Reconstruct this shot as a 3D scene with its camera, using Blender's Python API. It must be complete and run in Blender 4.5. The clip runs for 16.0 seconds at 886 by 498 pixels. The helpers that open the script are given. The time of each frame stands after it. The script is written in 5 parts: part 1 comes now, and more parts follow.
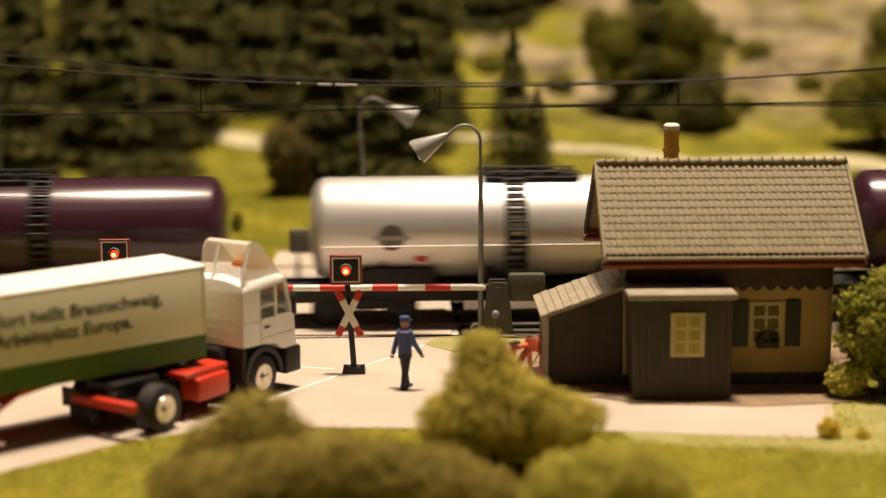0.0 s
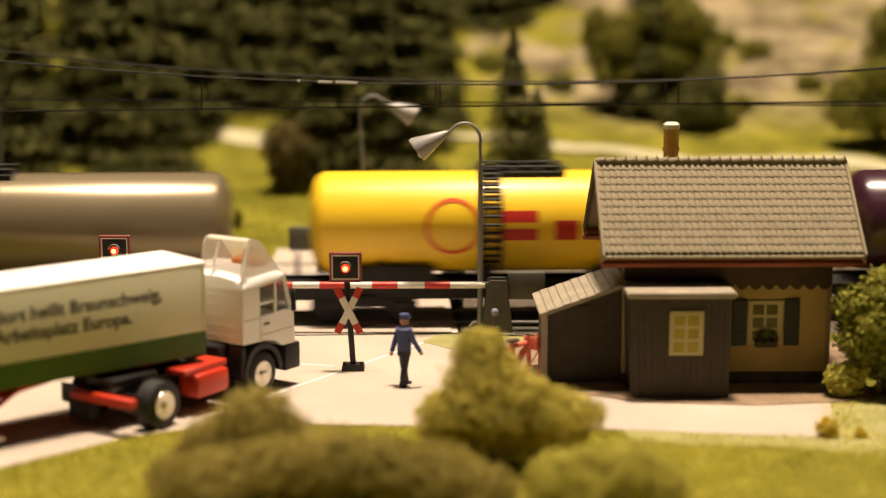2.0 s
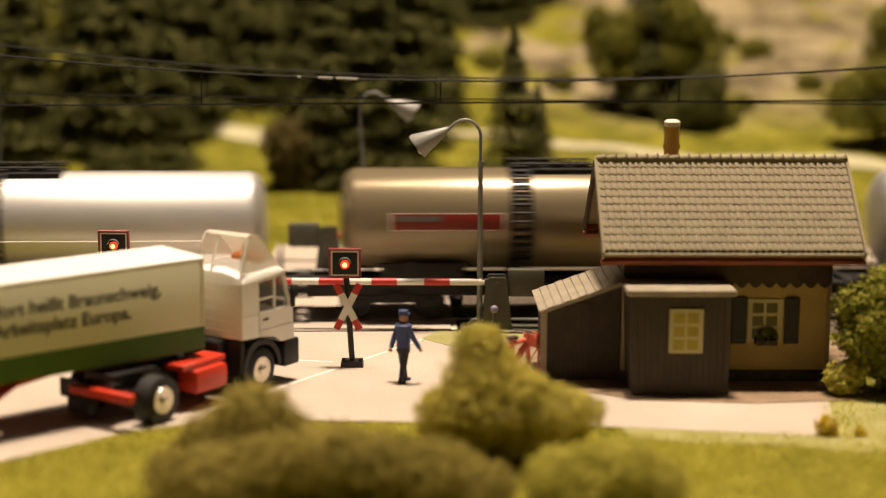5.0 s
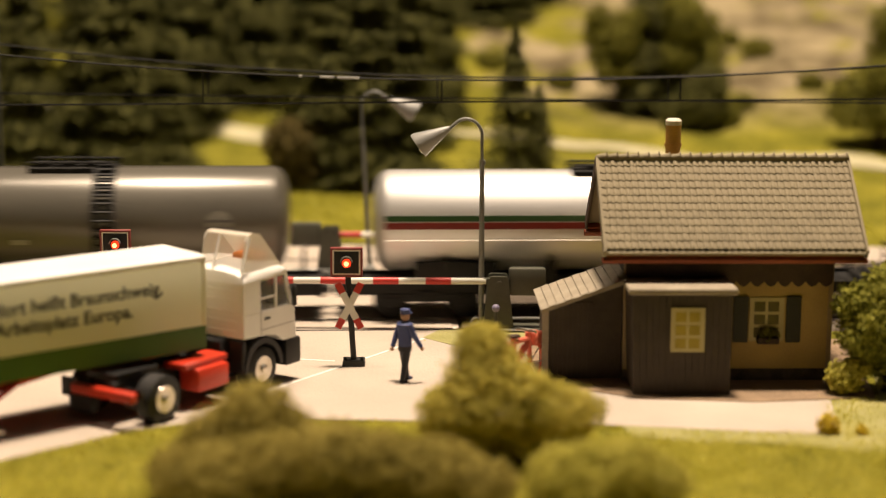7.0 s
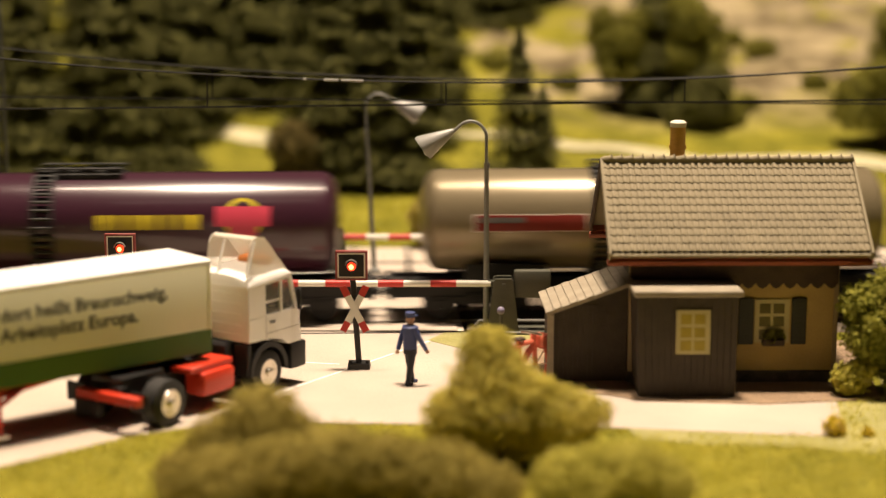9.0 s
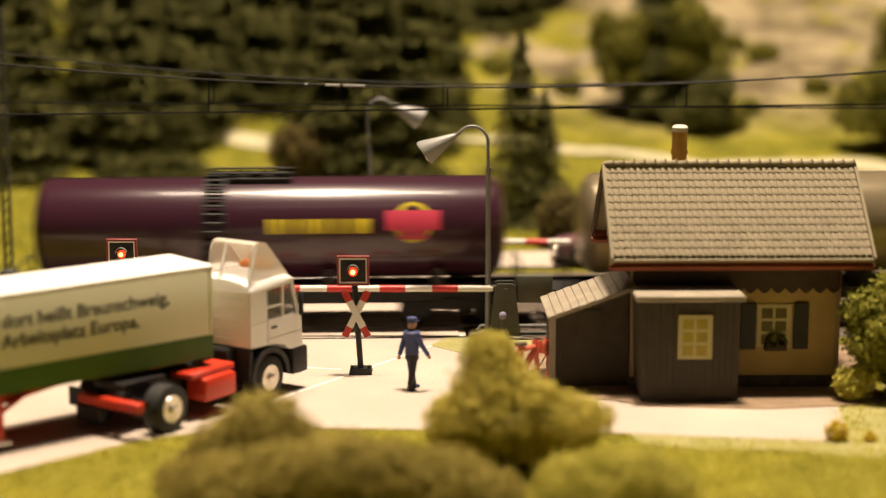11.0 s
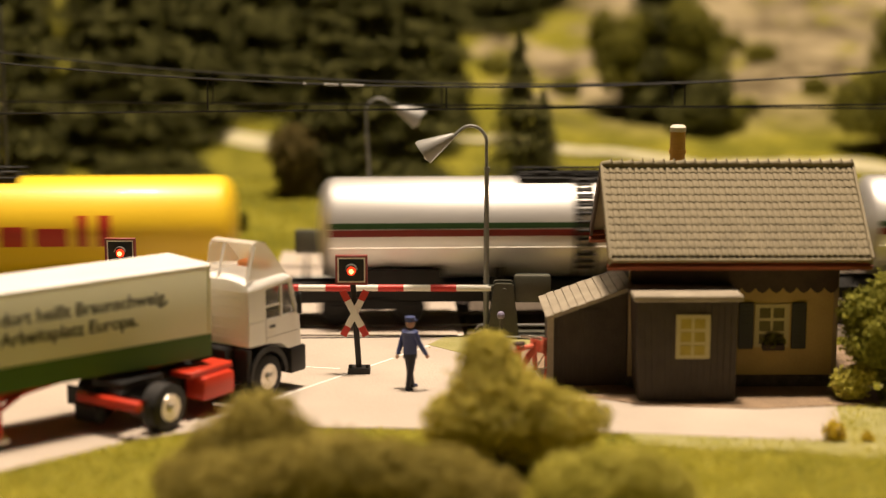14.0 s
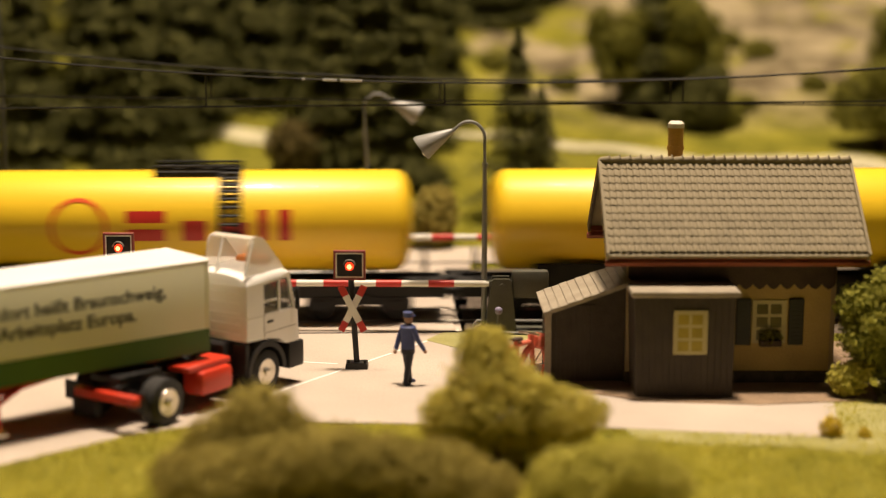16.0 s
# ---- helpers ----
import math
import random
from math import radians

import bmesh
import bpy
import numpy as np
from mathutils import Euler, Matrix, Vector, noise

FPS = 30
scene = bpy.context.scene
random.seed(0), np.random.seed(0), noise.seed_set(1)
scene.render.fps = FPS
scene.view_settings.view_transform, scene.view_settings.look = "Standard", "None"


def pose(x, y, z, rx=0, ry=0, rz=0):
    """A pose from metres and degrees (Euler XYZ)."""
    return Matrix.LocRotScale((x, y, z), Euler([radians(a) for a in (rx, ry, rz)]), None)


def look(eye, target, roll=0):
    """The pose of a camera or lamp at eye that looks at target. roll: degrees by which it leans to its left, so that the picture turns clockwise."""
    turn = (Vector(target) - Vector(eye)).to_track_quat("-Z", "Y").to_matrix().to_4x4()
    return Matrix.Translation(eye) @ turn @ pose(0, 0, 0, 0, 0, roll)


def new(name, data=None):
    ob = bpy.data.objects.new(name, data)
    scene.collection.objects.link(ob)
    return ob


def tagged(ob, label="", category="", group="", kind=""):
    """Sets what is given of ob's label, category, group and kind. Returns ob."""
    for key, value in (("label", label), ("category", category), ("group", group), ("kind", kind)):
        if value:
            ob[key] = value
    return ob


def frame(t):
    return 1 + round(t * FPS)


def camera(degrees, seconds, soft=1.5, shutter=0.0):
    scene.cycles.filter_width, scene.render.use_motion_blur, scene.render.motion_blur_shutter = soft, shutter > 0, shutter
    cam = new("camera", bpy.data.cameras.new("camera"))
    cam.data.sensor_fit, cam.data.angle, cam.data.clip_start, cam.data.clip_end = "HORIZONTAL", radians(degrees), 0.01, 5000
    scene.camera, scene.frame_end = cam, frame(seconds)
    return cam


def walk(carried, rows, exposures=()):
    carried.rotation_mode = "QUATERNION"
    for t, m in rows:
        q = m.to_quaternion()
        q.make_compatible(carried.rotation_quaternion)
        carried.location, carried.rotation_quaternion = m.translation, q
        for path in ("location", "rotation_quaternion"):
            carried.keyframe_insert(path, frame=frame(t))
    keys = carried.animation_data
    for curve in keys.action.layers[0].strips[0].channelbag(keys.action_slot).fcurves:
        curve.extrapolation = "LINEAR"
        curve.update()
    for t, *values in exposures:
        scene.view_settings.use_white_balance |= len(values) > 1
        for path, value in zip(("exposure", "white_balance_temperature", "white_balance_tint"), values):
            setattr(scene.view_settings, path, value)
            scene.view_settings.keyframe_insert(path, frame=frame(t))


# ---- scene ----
PATH = [
    (0.0, 0.00031, -0.00050, 0.11695, 80.066, 0.193, -0.249),
    (0.5, 0.00053, -0.00114, 0.11677, 80.083, 0.172, -0.229),
    (1.0, 0.00042, -0.00134, 0.11678, 80.066, 0.091, -0.230),
    (1.5, 0.00033, -0.00127, 0.11688, 80.032, 0.016, -0.228),
    (2.0, 0.00039, -0.00114, 0.11679, 80.023, -0.055, -0.211),
    (2.5, 0.00045, -0.00105, 0.11663, 80.023, -0.135, -0.190),
    (3.0, 0.00043, -0.00092, 0.11658, 80.006, -0.206, -0.182),
    (3.5, 0.00036, -0.00072, 0.11658, 79.982, -0.263, -0.184),
    (4.0, 0.00034, -0.00052, 0.11646, 79.971, -0.298, -0.184),
    (6.5, 0.00006, -0.00059, 0.11572, 79.989, -0.363, -0.202),
    (7.0, 0.00016, -0.00069, 0.11567, 79.993, -0.295, -0.155),
    (7.5, 0.00023, -0.00069, 0.11581, 79.983, -0.244, -0.113),
    (8.0, 0.00021, -0.00046, 0.11597, 79.978, -0.198, -0.080),
    (8.5, 0.00012, -0.00031, 0.11614, 79.986, -0.146, -0.062),
    (9.0, -0.00011, -0.00038, 0.11643, 79.991, -0.077, -0.060),
    (11.5, 0.00014, -0.00004, 0.11687, 80.138, 0.019, 0.015),
    (12.0, 0.00020, -0.00018, 0.11709, 80.135, 0.036, 0.017),
    (12.5, 0.00010, -0.00016, 0.11707, 80.141, 0.001, 0.005),
    (13.0, 0.00001, -0.00022, 0.11692, 80.147, -0.050, -0.011),
    (13.5, 0.00005, -0.00037, 0.11676, 80.141, -0.075, -0.019),
    (14.0, 0.00022, -0.00054, 0.11655, 80.133, -0.077, -0.019),
    (14.5, 0.00044, -0.00081, 0.11629, 80.131, -0.088, -0.012),
    (15.0, 0.00047, -0.00103, 0.11622, 80.107, -0.122, -0.019),
    (15.5, 0.00035, -0.00108, 0.11635, 80.056, -0.167, -0.043),
    (16.0, 0.00018, -0.00108, 0.11649, 80.000, -0.217, -0.068),
]

cam = camera(29.3, 16.0, soft=1.0, shutter=0.5)
cam.data.dof.use_dof = True
cam.data.dof.focus_distance = 0.495
cam.data.dof.aperture_fstop = 8.0
walk(cam, [(t, pose(x, y, z, rx, ry, rz)) for t, x, y, z, rx, ry, rz in PATH],
     exposures=[(0, -0.6), (0.5, -0.52), (1.5, -0.42), (3, -0.5), (4, -0.58), (6.5, -0.55), (8, -0.4), (9, -0.31), (12, -0.31), (12.5, -0.38), (13.5, -0.62), (16, -0.61)])

# world: the dim room round the layout
world = bpy.data.worlds.new("room_light")
scene.world = world
world.use_nodes = True
world.node_tree.nodes["Background"].inputs[0].default_value = (1.0, 0.8, 0.55, 1)
world.node_tree.nodes["Background"].inputs[1].default_value = 0.002


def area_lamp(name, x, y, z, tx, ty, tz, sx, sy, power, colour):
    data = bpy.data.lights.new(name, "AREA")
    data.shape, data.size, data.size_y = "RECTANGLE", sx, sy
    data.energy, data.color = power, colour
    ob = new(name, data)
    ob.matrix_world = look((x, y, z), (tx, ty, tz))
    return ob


WARM = (1.0, 0.79, 0.59)
area_lamp("ceiling_tube", 0.0, 0.58, 1.50, 0.0, 0.55, 0.0, 1.05, 0.08, 27.0, WARM)
area_lamp("ceiling_spot", 0.06, 0.57, 1.50, 0.0, 0.50, 0.0, 0.12, 0.12, 51.0, WARM)
# added fill from the front, no lamp known there: lifts the shaded near sides
area_lamp("front_fill", 0.3, -0.7, 1.9, 0.0, 0.6, 0.0, 1.2, 0.3, 1.45, WARM)

# ---- helpers of this scene: lengths in millimetres ----
MM = 0.001
mesh_store = {}


def P(x, y, z, rx=0, ry=0, rz=0):
    return pose(x * MM, y * MM, z * MM, rx, ry, rz)


def finish(bm, smooth=False):
    bmesh.ops.recalc_face_normals(bm, faces=bm.faces)
    me = bpy.data.meshes.new("shape")
    bm.to_mesh(me)
    bm.free()
    me.transform(Matrix.Scale(MM, 4))
    if smooth:
        me.shade_smooth()
        me.set_sharp_from_angle(angle=radians(40))
    return me


def part(name, bm, material, parent=None, label="", smooth=True, m=None):
    me = bm if isinstance(bm, bpy.types.Mesh) else finish(bm, smooth)
    if not me.materials:
        me.materials.append(material)
    ob = new(name, me)
    ob.parent = parent
    if m is not None:
        ob.matrix_basis = m
    return tagged(ob, label)


def thing(name, m, label, category, group="", kind=""):
    ob = new(name)
    ob.matrix_basis = m
    return tagged(ob, label, category, group, kind)


def box(bm, x0, x1, y0, y1, z0, z1, bevel=0.0, m=None, seg=1):
    r = bmesh.ops.create_cube(bm, size=1.0)
    vs = r["verts"]
    for v in vs:
        v.co = Vector(((x0 + x1) / 2 + v.co.x * (x1 - x0), (y0 + y1) / 2 + v.co.y * (y1 - y0), (z0 + z1) / 2 + v.co.z * (z1 - z0)))
    if bevel:
        es = list({e for v in vs for e in v.link_edges})
        r = bmesh.ops.bevel(bm, geom=es, offset=bevel, segments=seg, affect="EDGES", profile=0.5)
        vs = list({v for f in r["faces"] for v in f.verts} | {v for v in vs if v.is_valid})
    if m is not None:
        bmesh.ops.transform(bm, matrix=m, verts=vs)
    return bm


def B(x0, x1, y0, y1, z0, z1, bevel=0.0, m=None, seg=1):
    return box(bmesh.new(), x0, x1, y0, y1, z0, z1, bevel, m, seg)


def tube(bm, pts, r, sides=10, r2=None, cap=True):
    """A round rod through pts; the radius runs from r to r2, or is a list."""
    pts = [Vector(p) for p in pts]
    n = len(pts)
    rs = r if isinstance(r, (list, tuple)) else [r + ((r if r2 is None else r2) - r) * i / max(1, n - 1) for i in range(n)]
    rings = []
    side = None
    for i, p in enumerate(pts):
        d = (pts[min(i + 1, n - 1)] - pts[max(i - 1, 0)]).normalized()
        if side is None:
            side = d.orthogonal().normalized()
        side = (side - d * side.dot(d)).normalized()
        other = d.cross(side)
        rings.append([bm.verts.new(p + (side * math.cos(a) + other * math.sin(a)) * rs[i]) for a in (2 * math.pi * k / sides for k in range(sides))])
    for a, b in zip(rings, rings[1:]):
        for k in range(sides):
            bm.faces.new((a[k], a[(k + 1) % sides], b[(k + 1) % sides], b[k]))
    if cap:
        bm.faces.new(rings[0][::-1])
        bm.faces.new(rings[-1])
    return bm


def T(pts, r, sides=10, r2=None, cap=True):
    return tube(bmesh.new(), pts, r, sides, r2, cap)


def prism(bm, pts, d0, d1, axis="y"):
    """A closed outline pulled from d0 to d1 along an axis; for y the outline is (x, z), for x (y, z), for z (x, y)."""
    def at(p, d):
        return {"y": (p[0], d, p[1]), "x": (d, p[0], p[1]), "z": (p[0], p[1], d)}[axis]
    a = [bm.verts.new(at(p, d0)) for p in pts]
    b = [bm.verts.new(at(p, d1)) for p in pts]
    n = len(pts)
    for i in range(n):
        bm.faces.new((a[i], a[(i + 1) % n], b[(i + 1) % n], b[i]))
    bm.faces.new(a[::-1])
    bm.faces.new(b)
    return bm


def R(pts, d0, d1, axis="y"):
    return prism(bmesh.new(), pts, d0, d1, axis)


def ball(bm, x, y, z, r, seg=12, sz=1.0):
    v = bmesh.ops.create_uvsphere(bm, u_segments=seg, v_segments=max(6, seg // 2), radius=r)["verts"]
    for q in v:
        q.co = Vector((q.co.x + x, q.co.y + y, q.co.z * sz + z))
    return bm


# ---- materials ----
def mat(name, colour, rough=0.5, metal=0.0, var=0.12, size=9.0, bump=0.12, tint=None, grain=0.5, coat=0.0):
    m = bpy.data.materials.new(name)
    m.use_nodes = True
    nt = m.node_tree
    bsdf = nt.nodes["Principled BSDF"]
    bsdf.inputs["Roughness"].default_value = rough
    bsdf.inputs["Metallic"].default_value = metal
    bsdf.inputs["Coat Weight"].default_value = coat
    tc = nt.nodes.new("ShaderNodeTexCoord")
    big = nt.nodes.new("ShaderNodeTexNoise")
    big.inputs["Scale"].default_value = 1000 / size
    big.inputs["Detail"].default_value = 5
    fine = nt.nodes.new("ShaderNodeTexNoise")
    fine.inputs["Scale"].default_value = 1000 / grain
    fine.inputs["Detail"].default_value = 2
    nt.links.new(tc.outputs["Object"], big.inputs["Vector"])
    nt.links.new(tc.outputs["Object"], fine.inputs["Vector"])
    ramp = nt.nodes.new("ShaderNodeValToRGB")
    lo = tint or tuple(c * (1 - var * 1.6) for c in colour)
    ramp.color_ramp.elements[0].position, ramp.color_ramp.elements[1].position = 0.3, 0.7
    ramp.color_ramp.elements[0].color = (*lo, 1)
    ramp.color_ramp.elements[1].color = (*(min(1, c * (1 + var * 0.5)) for c in colour), 1)
    add = nt.nodes.new("ShaderNodeMath")
    add.operation = "MULTIPLY_ADD"
    add.inputs[1].default_value = 0.35
    nt.links.new(fine.outputs["Fac"], add.inputs[0])
    mul = nt.nodes.new("ShaderNodeMath")
    mul.operation = "MULTIPLY"
    mul.inputs[1].default_value = 0.65
    nt.links.new(big.outputs["Fac"], mul.inputs[0])
    nt.links.new(mul.outputs[0], add.inputs[2])
    nt.links.new(add.outputs[0], ramp.inputs[0])
    nt.links.new(ramp.outputs[0], bsdf.inputs["Base Color"])
    if bump:
        b = nt.nodes.new("ShaderNodeBump")
        b.inputs["Strength"].default_value = bump
        b.inputs["Distance"].default_value = grain * MM
        nt.links.new(fine.outputs["Fac"], b.inputs["Height"])
        nt.links.new(b.outputs[0], bsdf.inputs["Normal"])
    return m


def leaf_mat(name, dark, light, rough=0.9, spread=0.6, size=11.0):
    """Foliage whose colour runs from dark to light from clump to clump."""
    m = bpy.data.materials.new(name)
    m.use_nodes = True
    nt = m.node_tree
    bsdf = nt.nodes["Principled BSDF"]
    bsdf.inputs["Roughness"].default_value = rough
    bsdf.inputs["Specular IOR Level"].default_value = 0.2
    geo = nt.nodes.new("ShaderNodeNewGeometry")
    tc = nt.nodes.new("ShaderNodeTexCoord")
    noi = nt.nodes.new("ShaderNodeTexNoise")
    noi.inputs["Scale"].default_value = 1000 / size
    nt.links.new(tc.outputs["Object"], noi.inputs["Vector"])
    add = nt.nodes.new("ShaderNodeMath")
    add.operation = "MULTIPLY_ADD"
    add.inputs[1].default_value = 0.45
    nt.links.new(geo.outputs["Random Per Island"], add.inputs[0])
    mul = nt.nodes.new("ShaderNodeMath")
    mul.operation = "MULTIPLY"
    mul.operation = "MULTIPLY_ADD"
    mul.inputs[1].default_value, mul.inputs[2].default_value = spread, 0.3 - spread / 2
    nt.links.new(noi.outputs["Fac"], mul.inputs[0])
    nt.links.new(mul.outputs[0], add.inputs[2])
    ramp = nt.nodes.new("ShaderNodeValToRGB")
    ramp.color_ramp.elements[0].position, ramp.color_ramp.elements[1].position = 0.2, 0.85
    ramp.color_ramp.elements[0].color = (*dark, 1)
    ramp.color_ramp.elements[1].color = (*light, 1)
    nt.links.new(add.outputs[0], ramp.inputs[0])
    nt.links.new(ramp.outputs[0], bsdf.inputs["Base Color"])
    # flock lets some light through
    thin = nt.nodes.new("ShaderNodeBsdfTranslucent")
    nt.links.new(ramp.outputs[0], thin.inputs["Color"])
    mix = nt.nodes.new("ShaderNodeMixShader")
    mix.inputs[0].default_value = 0.45
    nt.links.new(bsdf.outputs[0], mix.inputs[1])
    nt.links.new(thin.outputs[0], mix.inputs[2])
    nt.links.new(mix.outputs[0], nt.nodes["Material Output"].inputs["Surface"])
    return m


def glow_mat(name, colour, strength):
    m = bpy.data.materials.new(name)
    m.use_nodes = True
    b = m.node_tree.nodes["Principled BSDF"]
    b.inputs["Base Color"].default_value = (*colour, 1)
    b.inputs["Emission Color"].default_value = (*colour, 1)
    b.inputs["Emission Strength"].default_value = strength
    return m


def clear_mat(name, colour, rough=0.1, alpha=0.3):
    m = bpy.data.materials.new(name)
    m.use_nodes = True
    b = m.node_tree.nodes["Principled BSDF"]
    b.inputs["Base Color"].default_value = (*colour, 1)
    b.inputs["Roughness"].default_value = rough
    b.inputs["Alpha"].default_value = alpha
    return m


def ground_mat():
    m = bpy.data.materials.new("scattered_grass_and_earth")
    m.use_nodes = True
    nt = m.node_tree
    bsdf = nt.nodes["Principled BSDF"]
    bsdf.inputs["Roughness"].default_value = 0.95
    bsdf.inputs["Specular IOR Level"].default_value = 0.15
    tc = nt.nodes.new("ShaderNodeTexCoord")

    def noise_node(size, detail=4):
        n = nt.nodes.new("ShaderNodeTexNoise")
        n.inputs["Scale"].default_value = 1000 / size
        n.inputs["Detail"].default_value = detail
        n.inputs["Distortion"].default_value = 1.2 if size > 30 else 0.0
        nt.links.new(tc.outputs["Object"], n.inputs["Vector"])
        return n.outputs["Fac"]

    def ramp_node(fac, a, ca, b, cb):
        r = nt.nodes.new("ShaderNodeValToRGB")
        r.color_ramp.elements[0].position, r.color_ramp.elements[1].position = a, b
        r.color_ramp.elements[0].color, r.color_ramp.elements[1].color = (*ca, 1), (*cb, 1)
        nt.links.new(fac, r.inputs[0])
        return r.outputs[0]

    grass = ramp_node(noise_node(26), 0.35, (0.15, 0.145, 0.014), 0.68, (0.31, 0.28, 0.033))
    speck = ramp_node(noise_node(1.6, 2), 0.4, (0.55, 0.55, 0.5), 0.62, (1, 1, 1))
    mix = nt.nodes.new("ShaderNodeMix")
    mix.data_type, mix.blend_type = "RGBA", "MULTIPLY"
    mix.inputs["Factor"].default_value = 0.8
    nt.links.new(grass, mix.inputs["A"])
    nt.links.new(speck, mix.inputs["B"])
    earth = ramp_node(noise_node(26, 6), 0.36, (0.08, 0.06, 0.03), 0.64, (0.345, 0.285, 0.165))
    # earth shows on the upper slope towards the right, in uneven patches
    sep = nt.nodes.new("ShaderNodeSeparateXYZ")
    nt.links.new(tc.outputs["Object"], sep.inputs[0])
    up = nt.nodes.new("ShaderNodeMapRange")
    up.inputs[1].default_value, up.inputs[2].default_value = 0.86, 0.93
    nt.links.new(sep.outputs["Y"], up.inputs[0])
    right = nt.nodes.new("ShaderNodeMapRange")
    right.inputs[1].default_value, right.inputs[2].default_value = -0.06, 0.10
    right.inputs[3].default_value, right.inputs[4].default_value = -0.1, 0.25
    nt.links.new(sep.outputs["X"], right.inputs[0])
    s = nt.nodes.new("ShaderNodeMath")
    nt.links.new(noise_node(48, 4), s.inputs[0])
    nt.links.new(right.outputs[0], s.inputs[1])
    edge = nt.nodes.new("ShaderNodeMapRange")
    edge.inputs[1].default_value, edge.inputs[2].default_value = 0.60, 0.70
    nt.links.new(s.outputs[0], edge.inputs[0])
    f = nt.nodes.new("ShaderNodeMath")
    f.operation = "MULTIPLY"
    nt.links.new(up.outputs[0], f.inputs[0])
    nt.links.new(edge.outputs[0], f.inputs[1])
    mix2 = nt.nodes.new("ShaderNodeMix")
    mix2.data_type = "RGBA"
    nt.links.new(f.outputs[0], mix2.inputs["Factor"])
    nt.links.new(mix.outputs["Result"], mix2.inputs["A"])
    nt.links.new(earth, mix2.inputs["B"])
    nt.links.new(mix2.outputs["Result"], bsdf.inputs["Base Color"])
    b = nt.nodes.new("ShaderNodeBump")
    b.inputs["Strength"].default_value, b.inputs["Distance"].default_value = 0.8, 0.0008
    nt.links.new(noise_node(1.2, 3), b.inputs["Height"])
    nt.links.new(b.outputs[0], bsdf.inputs["Normal"])
    return m


M_GROUND = ground_mat()
M_ROAD = mat("pale_sanded_road", (0.51, 0.44, 0.365), 0.85, 0, 0.12, 30, 0.35, grain=0.8)
M_PATH = mat("trodden_path", (0.50, 0.46, 0.28), 0.9, 0, 0.15, 20, 0.3)
M_VERGE = mat("sandy_sparse_grass", (0.36, 0.33, 0.15), 0.95, 0, 0.2, 12, 0.6, tint=(0.24, 0.23, 0.06), grain=1.0)
M_LINE = mat("worn_white_line", (0.82, 0.80, 0.74), 0.8, 0, 0.1, 4, 0.2)
M_SOIL = mat("brown_soil", (0.30, 0.21, 0.13), 0.95, 0, 0.25, 8, 0.6, grain=1.0)
M_BALLAST = mat("track_ballast", (0.14, 0.11, 0.08), 0.95, 0, 0.4, 3, 1.0, grain=1.2)
M_SLEEPER = mat("brown_sleeper", (0.06, 0.04, 0.03), 0.8)
M_RAIL = mat("rail_steel", (0.35, 0.32, 0.28), 0.35, 0.9, 0.2)
M_BLACK = mat("black_plastic", (0.010, 0.0095, 0.009), 0.55, 0, 0.1, 6, 0.05)
M_DARK = mat("dark_running_gear", (0.012, 0.011, 0.010), 0.7, 0, 0.3, 5, 0.2)
M_RUBBER = mat("black_rubber", (0.02, 0.019, 0.018), 0.7, 0, 0.1)
M_CHROME = mat("bright_chrome", (0.72, 0.68, 0.60), 0.3, 1.0, 0.05, 5, 0)
M_WHITE = mat("white_plastic", (0.92, 0.90, 0.86), 0.38, 0, 0.05, 12, 0.05)
M_TRAILER = mat("cream_white_panel", (0.80, 0.78, 0.58), 0.35, 0, 0.04, 25, 0.03)
M_GREEN = mat("green_stripe", (0.055, 0.13, 0.016), 0.4, 0, 0.08)
M_RED = mat("red_plastic", (0.62, 0.045, 0.018), 0.35, 0, 0.08, 8, 0.05)
M_RIM = mat("dull_red_rim", (0.26, 0.05, 0.045), 0.5, 0, 0.15)
M_SIGNRED = mat("sign_red", (0.55, 0.03, 0.02), 0.4, 0, 0.08)
M_SIGNWHITE = mat("sign_white", (0.80, 0.77, 0.68), 0.4, 0, 0.06)
M_PRINT = mat("dark_print", (0.035, 0.035, 0.04), 0.5, 0, 0.05)
M_SHELL = clear_mat("milky_plastic", (0.97, 0.91, 0.80), 0.3, 0.48)
M_SHADE = mat("pale_grey_shade", (0.33, 0.33, 0.31), 0.4, 0.1, 0.06)
M_GLASS = clear_mat("window_glass", (0.25, 0.24, 0.2), 0.05, 0.35)
M_GREY = mat("grey_lamp_paint", (0.24, 0.245, 0.23), 0.4, 0.2, 0.08)
M_MASTGREY = mat("grey_green_mast", (0.09, 0.095, 0.08), 0.5, 0.1, 0.15)
M_MECH = mat("olive_grey_machine", (0.085, 0.085, 0.062), 0.5, 0, 0.15, 6, 0.1)
M_WIRE = mat("dark_wire", (0.01, 0.0095, 0.009), 0.8, 0.0, 0.1)
M_LAMPGLASS = clear_mat("clear_bulb", (0.85, 0.82, 0.75), 0.08, 0.8)
M_ROOF = mat("weathered_tile", (0.265, 0.225, 0.143), 0.8, 0, 0.14, 7, 0.25)
M_SHEDROOF = mat("grey_roof_board", (0.36, 0.31, 0.23), 0.8, 0, 0.2, 6, 0.3)
M_FASCIA = mat("red_brown_fascia", (0.30, 0.075, 0.035), 0.6, 0, 0.2)
M_PLASTER = mat("yellow_plaster", (0.52, 0.375, 0.13), 0.9, 0, 0.16, 12, 0.4)
M_BOARD = mat("grey_brown_boards", (0.062, 0.047, 0.031), 0.8, 0, 0.2, 4, 0.3)
M_TIMBER = mat("dark_timber", (0.07, 0.042, 0.026), 0.7, 0, 0.3, 4, 0.3)
